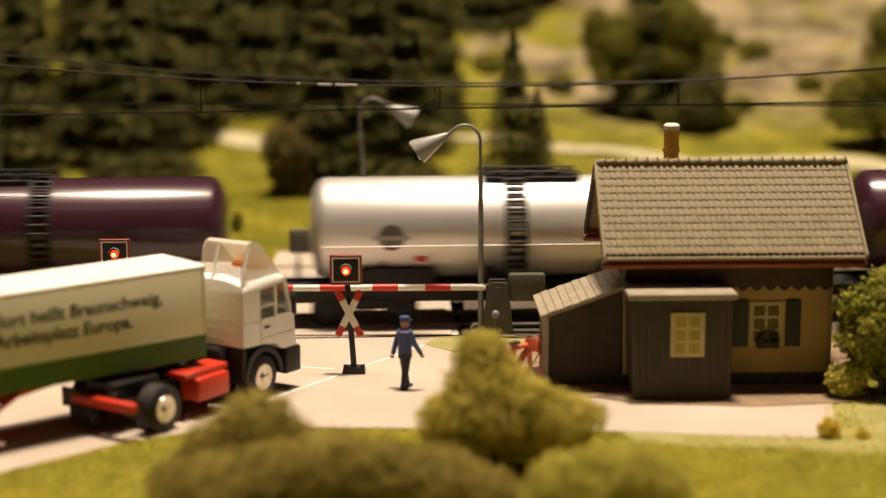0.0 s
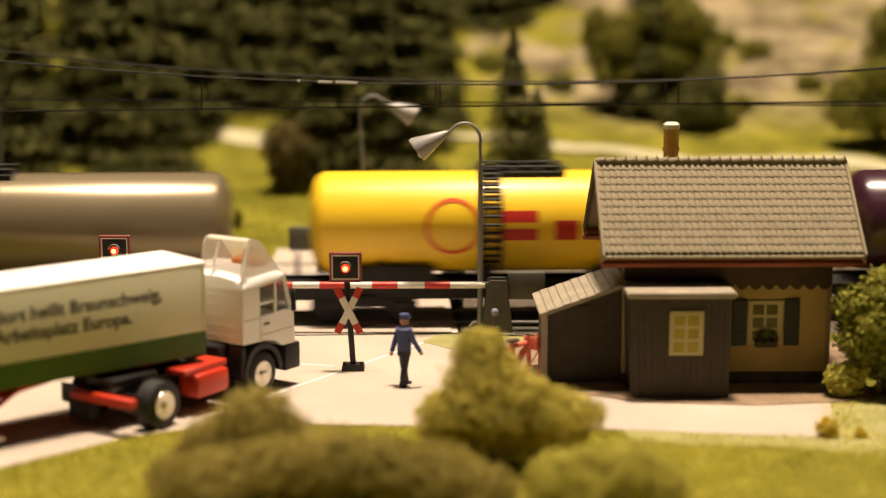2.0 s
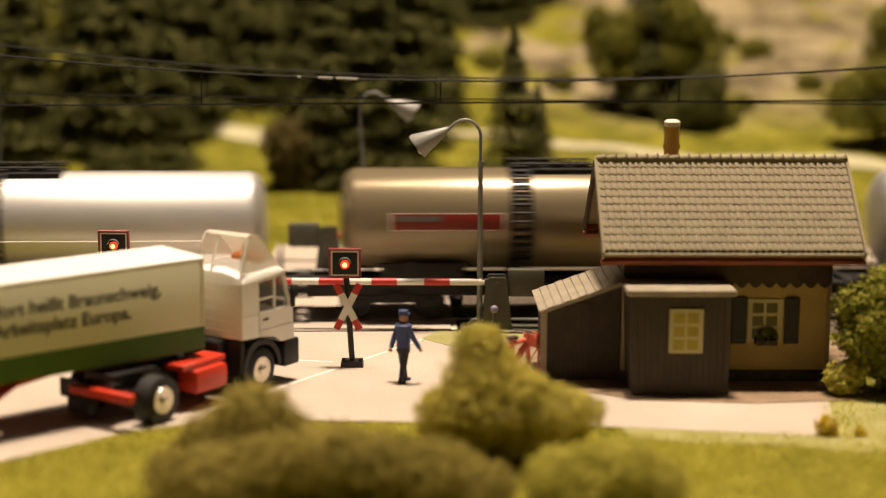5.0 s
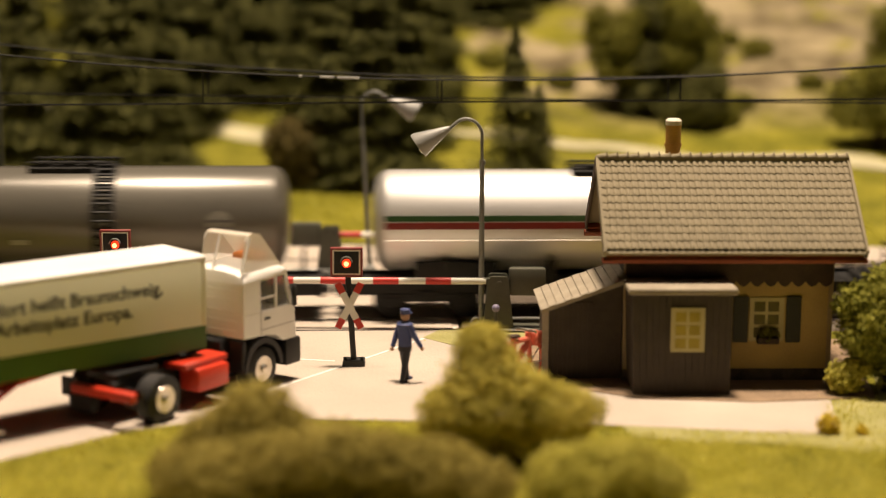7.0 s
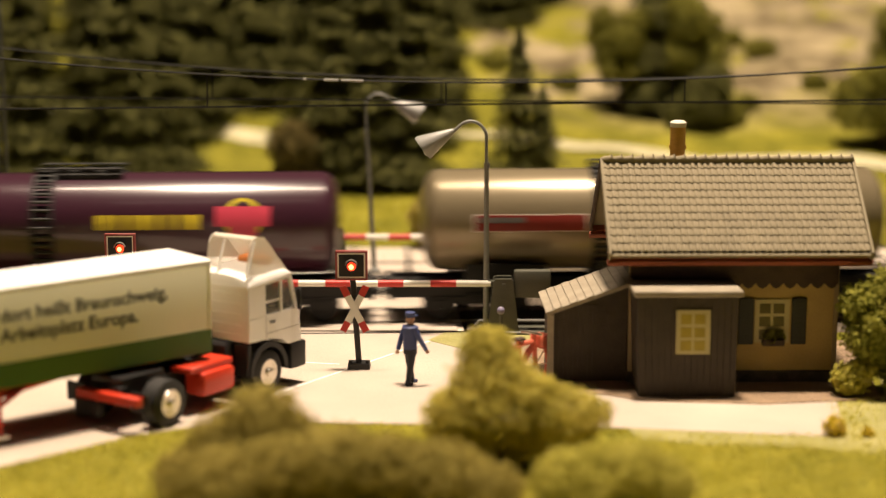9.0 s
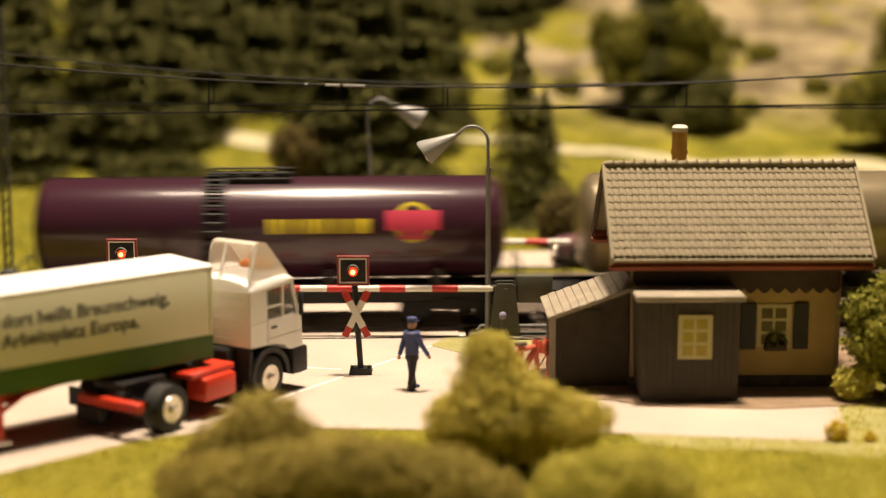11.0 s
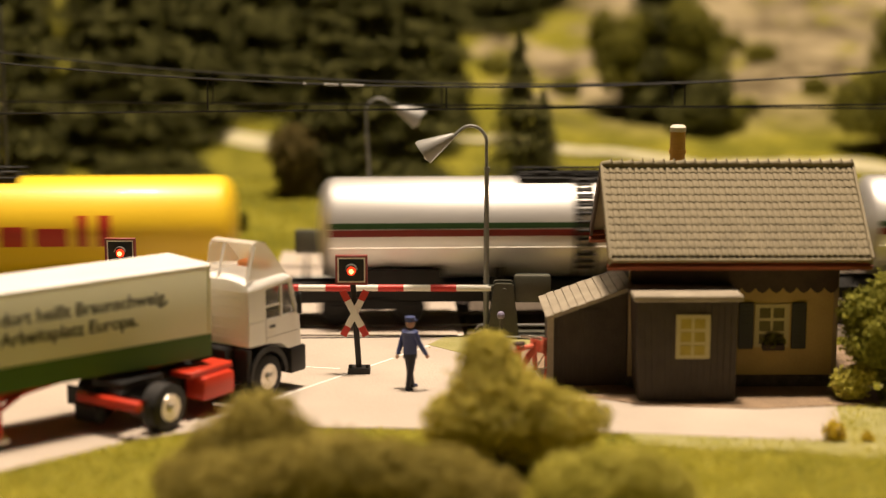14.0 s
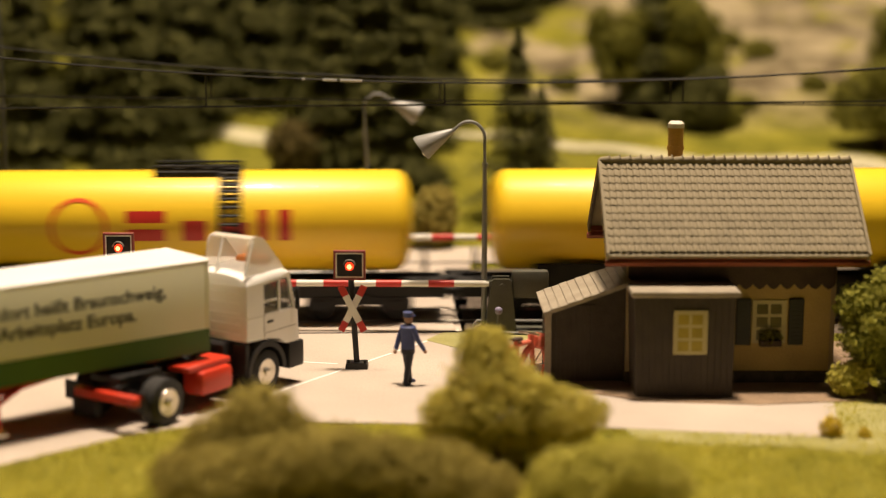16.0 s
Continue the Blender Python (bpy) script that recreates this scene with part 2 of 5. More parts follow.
M_TRIM = mat("tan_trim", (0.36, 0.27, 0.14), 0.6, 0, 0.1)
M_SHUTTER = mat("dark_green_shutter", (0.036, 0.036, 0.024), 0.6, 0, 0.2)
M_SASH = mat("yellow_cream_sash", (0.52, 0.45, 0.21), 0.5, 0, 0.1)
M_PANE = mat("yellowed_pane", (0.42, 0.33, 0.055), 0.25, 0, 0.2, 3, 0.05)
M_DARKPANE = mat("dark_pane", (0.10, 0.075, 0.03), 0.15, 0, 0.2, 3, 0.03)
M_STONE = mat("dark_stone_base", (0.09, 0.075, 0.055), 0.9, 0, 0.4, 3, 0.6)
M_CHIMNEY = mat("ochre_chimney", (0.62, 0.35, 0.07), 0.55, 0, 0.15, 4, 0.2)
M_CAP = mat("white_cap", (0.78, 0.72, 0.6), 0.6)
M_BLUE = mat("blue_jacket_paint", (0.045, 0.065, 0.19), 0.6, 0, 0.15, 4, 0.1)
M_SKIN = mat("pale_figure_paint", (0.48, 0.28, 0.18), 0.6)
M_LILAC = mat("lilac_paint", (0.22, 0.20, 0.30), 0.5)
M_BARK = mat("brown_bark", (0.06, 0.04, 0.025), 0.9, 0, 0.3)
M_FIR = leaf_mat("dark_fir_needles", (0.020, 0.023, 0.007), (0.255, 0.25, 0.076), spread=0.8, size=5.5)
M_OLIVE = leaf_mat("olive_leaves", (0.31, 0.29, 0.034), (0.80, 0.73, 0.185))
M_PALEOLIVE = leaf_mat("pale_olive_leaves", (0.37, 0.33, 0.045), (0.88, 0.78, 0.22))
M_BROWNOLIVE = leaf_mat("brownish_olive_leaves", (0.19, 0.16, 0.028), (0.62, 0.52, 0.15))
M_SPRING = leaf_mat("fresh_green_leaves", (0.15, 0.16, 0.02), (0.52, 0.50, 0.10))
M_DUSK = leaf_mat("dark_brown_leaves", (0.06, 0.05, 0.016), (0.26, 0.205, 0.07))
M_LEAFY = leaf_mat("green_leaves", (0.09, 0.092, 0.013), (0.34, 0.32, 0.06))
M_YELLOWTUFT = leaf_mat("yellow_tuft", (0.5, 0.4, 0.03), (0.85, 0.68, 0.10))
M_GRASS = leaf_mat("grass_fibres", (0.50, 0.48, 0.07), (0.86, 0.80, 0.20))
M_MEADOW = leaf_mat("meadow_fibres", (0.30, 0.30, 0.02), (0.58, 0.53, 0.055))
M_ROOM = mat("room_wall_paint", (0.045, 0.04, 0.033), 0.9, 0, 0.05, 300, 0)
M_FLOOR = mat("room_floor", (0.06, 0.05, 0.04), 0.6, 0, 0.1, 300, 0)
M_LAMPON = glow_mat("lit_red_lamp", (1.0, 0.05, 0.012), 2.2)
M_LAMPCORE = glow_mat("lit_lamp_core", (1.0, 0.25, 0.08), 9.0)


# ---- room and layout ground ----
def hill(x, y):
    y -= 0.0524 * (max(0, x - 300) + min(0, x + 300))
    z = float(np.interp(y, (0, 630, 700, 800, 850, 900, 1000, 1100, 1300, 1600, 2000), (0, 0, 4, 13, 20, 34, 62, 95, 175, 260, 310)))
    k = min(1, max(0, (y - 640) / 160))
    return z + k * (9 * noise.noise(Vector((x / 90, y / 80, 3))) + 3 * noise.noise(Vector((x / 25, y / 25, 7)))) + 0.35 * noise.noise(Vector((x / 9, y / 9, 1)))


def build_ground():
    def steps(a, b, fine):
        out, v = [], a
        while v < b:
            out.append(v)
            v += fine(v)
        return out + [b]
    xs = steps(-3900, 3500, lambda v: 6 if -246 <= v < 240 else 60)
    ys = steps(180, 2000, lambda v: 6 if v < 700 else (12 if v < 1150 else 50))
    verts = [(x * MM, y * MM, (hill(x, y) - 0.4) * MM) for y in ys for x in xs]
    n = len(xs)
    faces = [(j * n + i, j * n + i + 1, (j + 1) * n + i + 1, (j + 1) * n + i) for j in range(len(ys) - 1) for i in range(n - 1)]
    me = bpy.data.meshes.new("ground")
    me.from_pydata(verts, [], faces)
    me.shade_smooth()
    me.materials.append(M_GROUND)
    tagged(new("ground", me), "scattered yellow-green grass ground rising to a hill", "ground", kind="structure")


def build_room():
    for name, b in (("wall_north", (-4600, 4600, 2100, 2200, -900, 2300)), ("wall_south", (-4600, 4600, -2600, -2500, -900, 2300)),
                    ("wall_west", (-4700, -4600, -2600, 2200, -900, 2300)), ("wall_east", (4600, 4700, -2600, 2200, -900, 2300))):
        tagged(part(name, B(*b), M_ROOM), "plain painted room wall", "wall", kind="structure")
    tagged(part("floor", B(-4700, 4700, -2600, 2200, -1000, -900), M_FLOOR), "plain dark room floor", "floor", kind="structure")
    tagged(part("ceiling", B(-4700, 4700, -2600, 2200, 2300, 2400), M_ROOM), "plain painted room ceiling", "ceiling", kind="structure")


build_ground()
build_room()

ROAD = [(-300, 175), (-185, 288), (-101, 372), (-73, 399), (-50, 411), (0, 408), (44, 405), (85, 399), (95, 397), (100, 408), (104, 432), (84, 436),
        (52, 440), (44, 452), (44, 500), (30, 512), (8, 514), (12, 636), (-66, 636), (-72, 520), (-96, 486), (-150, 425), (-400, 240)]
tagged(part("road", R(ROAD, -2.0, 0.0, "z"), M_ROAD, smooth=False), "pale sandy road and yard before the crossing", "road", kind="structure")
tagged(part("pavement", R([(20, 450), (54, 430), (84, 427), (116, 432), (124, 500), (18, 500)], -2.0, 0.25, "z"), M_SOIL, smooth=False), "brown trodden soil round the house", "soil", kind="structure")

tagged(part("verge", R([(46, 406), (48, 396), (64, 391), (85, 390), (100, 384), (125, 385), (170, 378), (220, 420), (220, 470), (124, 470), (118, 436), (103.5, 433), (99.5, 408), (94.5, 398), (85, 400)], -2.0, -0.12, "z"), M_VERGE, smooth=False), "sandy verge with sparse grass", "verge", kind="structure")
tagged(part("grass_mat", R([(-4, 500), (2, 512.5), (33, 512), (36, 492), (28, 478), (18, 484), (8, 487)], -2.0, 0.12, "z"), M_VERGE, smooth=False), "sparse grass mat beside the barrier", "grass", kind="structure")


# ---- railway ----
YAW = 3.0
TRACK = Matrix.Translation((0, 0.535, 0)) @ pose(0, 0, 0, 0, 0, YAW)


def build_track(name, m):
    tr = thing(name, m, "model railway track with steel rails on brown sleepers", "track", kind="structure")
    for y in (-8.25, 8.25):
        b = B(-3880, 3480, y - 0.5, y + 0.5, -0.2, 0.5, 0.15)
        part("rail", b, M_RAIL, tr)
    b = bmesh.new()
    for i in range(940):
        x = -3860 + i * 7.8
        if not -62 < x < 8:
            prism(b, [(x - 1.4, -1.4), (x + 1.4, -1.4), (x + 1.2, 0.15), (x - 1.2, 0.15)], -15, 15)
    tagged(part("sleepers", b, M_SLEEPER, tr, smooth=False), kind="stuff")
    for a, c in ((-3880, -66), (6, 3480)):
        part("ballast", R([(-31, -2), (-27.4, 0.0), (27.4, 0.0), (27.5, -2)], a, c, "x"), M_BALLAST, tr, smooth=False)


build_track("railway_track", TRACK)
build_track("railway_track", TRACK @ P(0, 55, 0))
for y0, y1 in ((-23.5, -11), (-7, 7), (10.5, 44.5), (48, 62), (65.5, 70)):
    tagged(part("crossing_slab", B(-64, 4, y0, y1, -1, 0.35, 0.2), M_ROAD, m=TRACK), "pale level crossing slab between rails", "slab", "crossing slabs", "structure")

tagged(part("crossing_edge", B(-66, 6, -24.3, -23.7, -1, 0.2), M_DARK, m=TRACK), "thin dark edge strip of the crossing", "edging", kind="structure")

# tank wagon, rails at z 0.5, long axis x, ladder at one third
LT = 148.3
RT = 16.1
ZT = 30.4
WAGON = {}
wheelsets = []


def tank_mesh():
    bm = bmesh.new()
    prof = [(-LT / 2, 0.0), (-LT / 2 + 0.1, 5), (-LT / 2 + 0.6, 9.5), (-LT / 2 + 1.6, 13), (-LT / 2 + 3.2, 15.2), (-LT / 2 + 5, RT)]
    prof += [(-x, r) for x, r in prof[5::-1]]
    n = 64
    rings = []
    for x, r in prof:
        rings.append([bm.verts.new((x, r * math.cos(2 * math.pi * k / n), ZT + r * math.sin(2 * math.pi * k / n))) for k in range(n)] if r else [bm.verts.new((x, 0, ZT))])
    for a, b in zip(rings, rings[1:]):
        for k in range(n):
            q = (k + 1) % n
            if len(a) == 1:
                bm.faces.new((a[0], b[q], b[k]))
            elif len(b) == 1:
                bm.faces.new((a[k], a[q], b[0]))
            else:
                bm.faces.new((a[k], a[q], b[q], b[k]))
    return finish(bm, True)


def on_tank(bm, x0, x1, a0, a1, off=0.12, thick=0.1, steps=6):
    """A thin curved plate on the tank's front side between two heights given as angles above the axis (degrees)."""
    rows = []
    for rad in (RT + off + thick, RT + off):
        for x in (x0, x1):
            rows.append([bm.verts.new((x, -rad * math.cos(radians(a)), ZT + rad * math.sin(radians(a)))) for a in np.linspace(a0, a1, steps)])
    o0, o1, i0, i1 = rows
    for k in range(steps - 1):
        bm.faces.new((o0[k], o1[k], o1[k + 1], o0[k + 1]))
        bm.faces.new((i0[k], i0[k + 1], i1[k + 1], i1[k]))
        bm.faces.new((o0[k], o0[k + 1], i0[k + 1], i0[k]))
        bm.faces.new((o1[k], i1[k], i1[k + 1], o1[k + 1]))
    bm.faces.new((o0[0], i0[0], i1[0], o1[0]))
    bm.faces.new((o0[-1], o1[-1], i1[-1], i0[-1]))
    return bm


def base_meshes():
    W = {}
    bm = box(bmesh.new(), -84, 84, -10.5, 10.5, 9.6, 11.0)
    for y in (-11.2, 11.2):
        box(bm, -84, 84, y - 0.7, y + 0.7, 8.6, 12.2)
    for x in (-84, 84):
        box(bm, x - 0.8, x + 0.8, -14, 14, 8.4, 12.6)
    W["underframe"] = finish(bm)
    W["cradle"] = finish(R([(-13, 11), (13, 11), (14.5, 20), (12, 19), (6, 15.2), (-6, 15.2), (-12, 19), (-14.5, 20)], -1.5, 1.5, "x"))
    bm = bmesh.new()
    for y in (-11.6, 11.6):
        prism(bm, [(-16, 6.5), (-15, 8.2), (-5, 8.2), (-3.5, 9.5), (3.5, 9.5), (5, 8.2), (15, 8.2), (16, 6.5), (14, 4.2), (9, 4.2), (7, 6), (-7, 6), (-9, 4.2), (-14, 4.2)], y - 0.8, y + 0.8, "y")
        for x in (-11.5, 11.5):
            box(bm, x - 1.8, x + 1.8, y - 1.4, y + 1.4, 4.4, 7.4, 0.3)
        for k in range(4):
            box(bm, -2.6 + k * 1.5, -1.6 + k * 1.5, y - 1.3, y + 1.3, 5.6, 9.0)
    box(bm, -3, 3, -12, 12, 6.2, 9.0)
    W["bogie"] = finish(bm)
    bm = bmesh.new()
    for y in (-8.4, 8.4):
        tube(bm, [(0, y - 1.2, 6.0), (0, y - 0.2, 6.0), (0, y, 6.0), (0, y + 1.2, 6.0)], [5.2, 5.2, 5.5, 5.2], 20)
    tube(bm, [(0, -11, 6.0), (0, 11, 6.0)], 1.0, 8)
    bmesh.ops.translate(bm, verts=bm.verts, vec=(0, 0, -6.0))
    W["wheelset"] = finish(bm, True)
    bm = bmesh.new()
    tube(bm, [(0, 0, 0), (1.6, 0, 0), (1.6, 0, 0), (2.0, 0, 0), (2.3, 0, 0)], [1.0, 1.0, 2.3, 2.3, 1.9], 14)
    W["buffer"] = finish(bm, True)
    bm = box(bmesh.new(), 0, 2.4, -1.2, 1.2, -0.7, 0.7, 0.2)
    W["coupling"] = finish(bm)
    # walkway with hand rails and domes on top, in two lengths
    for key, x0, x1 in (("walkway", -20, 6.6), ("long_walkway", -19.2, 11)):
        bm = box(bmesh.new(), x0, x1, -6.5, 6.5, 46.2, 46.9)
        for y in (-6.3, 6.3):
            for x in np.linspace(x0, x1, 4):
                tube(bm, [(x, y, 46.2), (x, y, 48.8)], 0.35, 6)
            tube(bm, [(x0, y, 48.8), (x1, y, 48.8)], 0.4, 6)
            tube(bm, [(x0, y, 47.8), (x1, y, 47.8)], 0.3, 6)
            box(bm, x0, x1, y - 0.3, y + 0.3, 43.6, 46.6)
        for x in (-13, -5, 3):
            tube(bm, [(x, 0, 46), (x, 0, 48.2), (x, 0, 48.4)], [2.8, 2.8, 1.8], 14)
        W[key] = finish(bm, True)
    bm = bmesh.new()
    for sx in (-3.0, 3.0):
        pts = [(sx, -(RT + 1.0) * math.cos(radians(a)), ZT + (RT + 1.0) * math.sin(radians(a))) for a in range(80, -50, -8)] + [(sx, -11.8, 11.5)]
        tube(bm, pts, 0.55, 6)
    W["ladder"] = finish(bm, True)
    W["rung"] = finish(T([(-3, 0, 0), (3, 0, 0)], 0.55, 6), True)
    s = LT / 2 + 4
    bm = T([(s, -11.5, 12), (s, -11.5, 21), (s, 11.5, 21), (s, 11.5, 12)], 0.4, 6)
    tube(bm, [(s, -11.5, 17), (s, 11.5, 17)], 0.3, 6)
    W["end_rail"] = finish(bm, True)
    W["chassis_plate"] = finish(B(-13, 13, -13.6, -12.6, 12.4, 19.4, 0.3))
    bm = box(bmesh.new(), -9, 9, -4.5, 4.5, 7.6, 9.8, 0.4)
    tube(bm, [(-20, 0, 8.4), (-9, 0, 8.4)], 1.1, 12)
    W["brake_gear"] = finish(bm, True)
    W["tank"] = tank_mesh()
    for me in W.values():
        me.materials.append(M_DARK)
    return W


def tank_wagon(colour, flipped, label, decor, lift=0.0, long=False):
    if not WAGON:
        WAGON.update(base_meshes())
    w = thing("tank_wagon", Matrix(), label, "railway wagon", "tank wagons of the train")
    turn = P(0, 0, lift, 0, 0, 180 if flipped else 0)
    tank = part("tank", WAGON["tank"].copy(), colour, w, m=P(0, 0, lift))
    tank.data.materials.clear()
    tank.data.materials.append(colour)
    part("underframe", WAGON["underframe"], M_DARK, w, "black steel underframe")
    for x in (-52, -18, 18, 52):
        part("cradle", WAGON["cradle"], M_DARK, w, m=P(x, 0, 0))
    part("walkway", WAGON["long_walkway" if long else "walkway"], M_DARK, w, "black walkway with rails", m=P(0, 0, -0.4) @ turn)
    at = (-9.6 if long else -17.2) * (-1 if flipped else 1)
    lad = part("ladder", WAGON["ladder"], M_DARK, w, "black rung ladder", m=P(at, 0, lift))
    for a in range(76, -46, -9):
        part("rung", WAGON["rung"], M_DARK, lad, m=P(0, -(RT + 1.0) * math.cos(radians(a)), ZT + (RT + 1.0) * math.sin(radians(a))))
    for r in (0, 180):
        part("end_rail", WAGON["end_rail"], M_DARK, w, m=pose(0, 0, 0, 0, 0, r))
    part("chassis_plate", WAGON["chassis_plate"], M_DARK, w, m=P(-48, 0, 0))
    part("brake_gear", WAGON["brake_gear"], M_DARK, w)
    for x in (-57, 57):
        bogie = part("bogie", WAGON["bogie"], M_DARK, w, "black two-axle bogie", m=P(x, 0, 0.5))
        for dx in (-11.5, 11.5):
            wheelsets.append(part("wheelset", WAGON["wheelset"], M_DARK, bogie, m=P(dx, 0, 5.5)))
    for s in (-1, 1):
        for y in (-10, 10):
            part("buffer", WAGON["buffer"], M_DARK, w, m=P(s * 84.5, y, 10.6, 0, 0, 0 if s > 0 else 180))
        part("coupling", WAGON["coupling"], M_DARK, w, m=P(s * 84.2, 0, 8, 0, 0, 0 if s > 0 else 180))
    before = set(w.children)
    decor(w)
    for ob in set(w.children) - before:
        ob.location.z += lift * MM
    return w


def across(frac):
    return (frac - 0.5) * LT


def decor_yellow(w):
    # red ring emblem of plain shape and red lettering as plain bars
    bm = bmesh.new()
    n = 28
    for k in range(n):
        a0, a1 = 2 * math.pi * k / n, 2 * math.pi * (k + 1) / n
        quad = []
        for rad, a in ((8.9, a0), (8.9, a1), (7.7, a1), (7.7, a0)):
            x, h = across(0.303) + rad * math.cos(a), 0.4 + rad * math.sin(a)
            t = math.asin(h / (RT + 0.2))
            quad.append(bm.verts.new((x, -(RT + 0.2) * math.cos(t), ZT + h)))
        bm.faces.new(quad)
    part("emblem", bm, M_ORANGERED, w, "orange-red ring emblem", smooth=False)
    bars = [(0.401, 0.482, 6, 19), (0.401, 0.482, -14, -1), (0.518, 0.567, -14, 8), (0.59, 0.653, -14, 6), (0.675, 0.694, -14, 20), (0.718, 0.743, -14, 20)]
    for x0, x1, a0, a1 in bars:
        bm = on_tank(bmesh.new(), across(x0), across(x1), a0, a1)
        part("lettering_bar", bm, M_SIGNRED, w)


def decor_purple_late(w):
    decor_purple(w, 0.365)


def decor_purple(w, d=0.0):
    for x0, x1 in [(d + k, d + k + 0.013) for k in (0.128, 0.145, 0.162, 0.185, 0.206, 0.222, 0.237, 0.259, 0.284, 0.307)] + [(d + 0.314, d + 0.345)]:
        part("lettering_bar", on_tank(bmesh.new(), across(x0), across(x1), 1, 17), M_DECALYELLOW, w)
    bm = bmesh.new()
    for k in range(18):
        a0, a1 = math.pi * 2 * k / 18, math.pi * 2 * (k + 1) / 18
        tri = []
        for rad, a in ((0, 0), (6.3, a0), (6.3, a1)):
            x, h = across(0.433 + d) + rad * math.cos(a), 3.4 + rad * math.sin(a)
            t = math.asin(h / (RT + 0.18))
            tri.append(bm.verts.new((x, -(RT + 0.18) * math.cos(t), ZT + h)))
        bm.faces.new(tri)
    part("emblem", bm, M_DECALYELLOW, w, "round yellow emblem", smooth=False)
    part("emblem_band", on_tank(bmesh.new(), across(0.376 + d), across(0.490 + d), 4, 26, 0.3), M_PINK, w, "pink band over the emblem")
    part("emblem_band", on_tank(bmesh.new(), across(0.405 + d), across(0.462 + d), -6, 4, 0.3), M_PINK, w)


def decor_taupe(w):
    part("sign_edge", on_tank(bmesh.new(), across(0.106), across(0.348), -6, 13.5, 0.08), M_SIGNWHITE, w)
    part("sign_panel", on_tank(bmesh.new(), across(0.11), across(0.344), -5, 12.5, 0.2), M_DEEPRED, w, "deep red sign panel")
    part("lettering_bar", on_tank(bmesh.new(), across(0.118), across(0.215), 4, 10, 0.32), M_FADED, w)


def decor_stripes(w):
    for a0, a1, m, label in ((6.5, 13, M_DARKGREEN, "dark green stripe"), (-2, 5.5, M_DEEPRED, "red stripe")):
        part("stripe", on_tank(bmesh.new(), across(0.025), across(0.975), a0, a1, 0.05), m, w, label)
    part("sign_panel", on_tank(bmesh.new(), across(0.735), across(0.895), -1.5, 14, 0.16), M_SIGNGREY, w, "grey sign panel with dark lettering")
    for k in range(7):
        part("lettering_bar", on_tank(bmesh.new(), across(0.746 + k * 0.02), across(0.760 + k * 0.02), 2, 10.5, 0.28), M_PRINT, w)
    part("lettering_bar", on_tank(bmesh.new(), across(0.82), across(0.88), -5, -4, 0.2), M_PRINT, w)
    part("hand_rail", T([(-LT / 2 + 4, -RT - 0.9, ZT - 4.0), (LT / 2 - 4, -RT - 0.9, ZT - 4.0)], 0.2, 6), M_SIGNWHITE, w, "thin white hand rail")
    part("plaque", on_tank(bmesh.new(), across(0.63), across(0.65), 15, 20, 0.2), M_SIGNGREY, w)


def decor_silver(w):
    bm = bmesh.new()
    for k in range(18):
        a0, a1 = math.pi * 2 * k / 18, math.pi * 2 * (k + 1) / 18
        tri = []
        for rad, a in ((0, 0), (4.2, a0), (4.2, a1)):
            x, h = across(0.172) + rad * math.cos(a), -1.0 + rad * math.sin(a)
            t = math.asin(h / (RT + 0.15))
            tri.append(bm.verts.new((x, -(RT + 0.15) * math.cos(t), ZT + h)))
        bm.faces.new(tri)
    part("emblem", bm, M_FADED, w, "round grey emblem", smooth=False)
    part("lettering_bar", on_tank(bmesh.new(), across(0.135), across(0.21), -6, -1, 0.3), M_SIGNGREY, w)
    part("warning_plate", on_tank(bmesh.new(), across(0.22), across(0.248), -33, -26, 0.2), M_SIGNRED, w)
    part("hand_rail", T([(-LT / 2 + 4, -RT - 1.0, ZT - 3.5), (LT / 2 - 4, -RT - 1.0, ZT - 3.5)], 0.22, 6), M_SIGNWHITE, w, "thin white hand rail")


def round_plate(cx, h0, rad, off):
    """A flat disc wrapped on the tank's front side."""
    bm = bmesh.new()
    for k in range(18):
        a0, a1 = math.pi * 2 * k / 18, math.pi * 2 * (k + 1) / 18
        tri = []
        for r, a in ((0, 0), (rad, a0), (rad, a1)):
            x, h = across(cx) + r * math.cos(a), h0 + r * math.sin(a)
            t = math.asin(h / (RT + off))
            tri.append(bm.verts.new((x, -(RT + off) * math.cos(t), ZT + h)))
        bm.faces.new(tri)
    return bm


def decor_grey(w):
    for cx in (0.152, 0.855):
        part("emblem", round_plate(cx, 0.0, 4.3, 0.15), M_EMBLEM, w, "round pale grey emblem", smooth=False)
        part("lettering_bar", on_tank(bmesh.new(), across(cx - 0.026), across(cx + 0.026), 2, 5, 0.25), M_FADED, w)
        part("lettering_bar", on_tank(bmesh.new(), across(cx - 0.026), across(cx + 0.026), -5, -3, 0.25), M_FADED, w)
    part("plaque", on_tank(bmesh.new(), across(0.425), across(0.462), -23, -17, 0.15), M_SIGNGREY, w, "small pale grey plaque")


def decor_black(w):
    part("emblem", on_tank(bmesh.new(), across(0.20), across(0.232), 1, 11, 0.15), M_EMBLEM, w, "small pale grey emblem")
    part("lettering_bar", on_tank(bmesh.new(), across(0.19), across(0.242), -9, -5, 0.15), M_FADED, w)


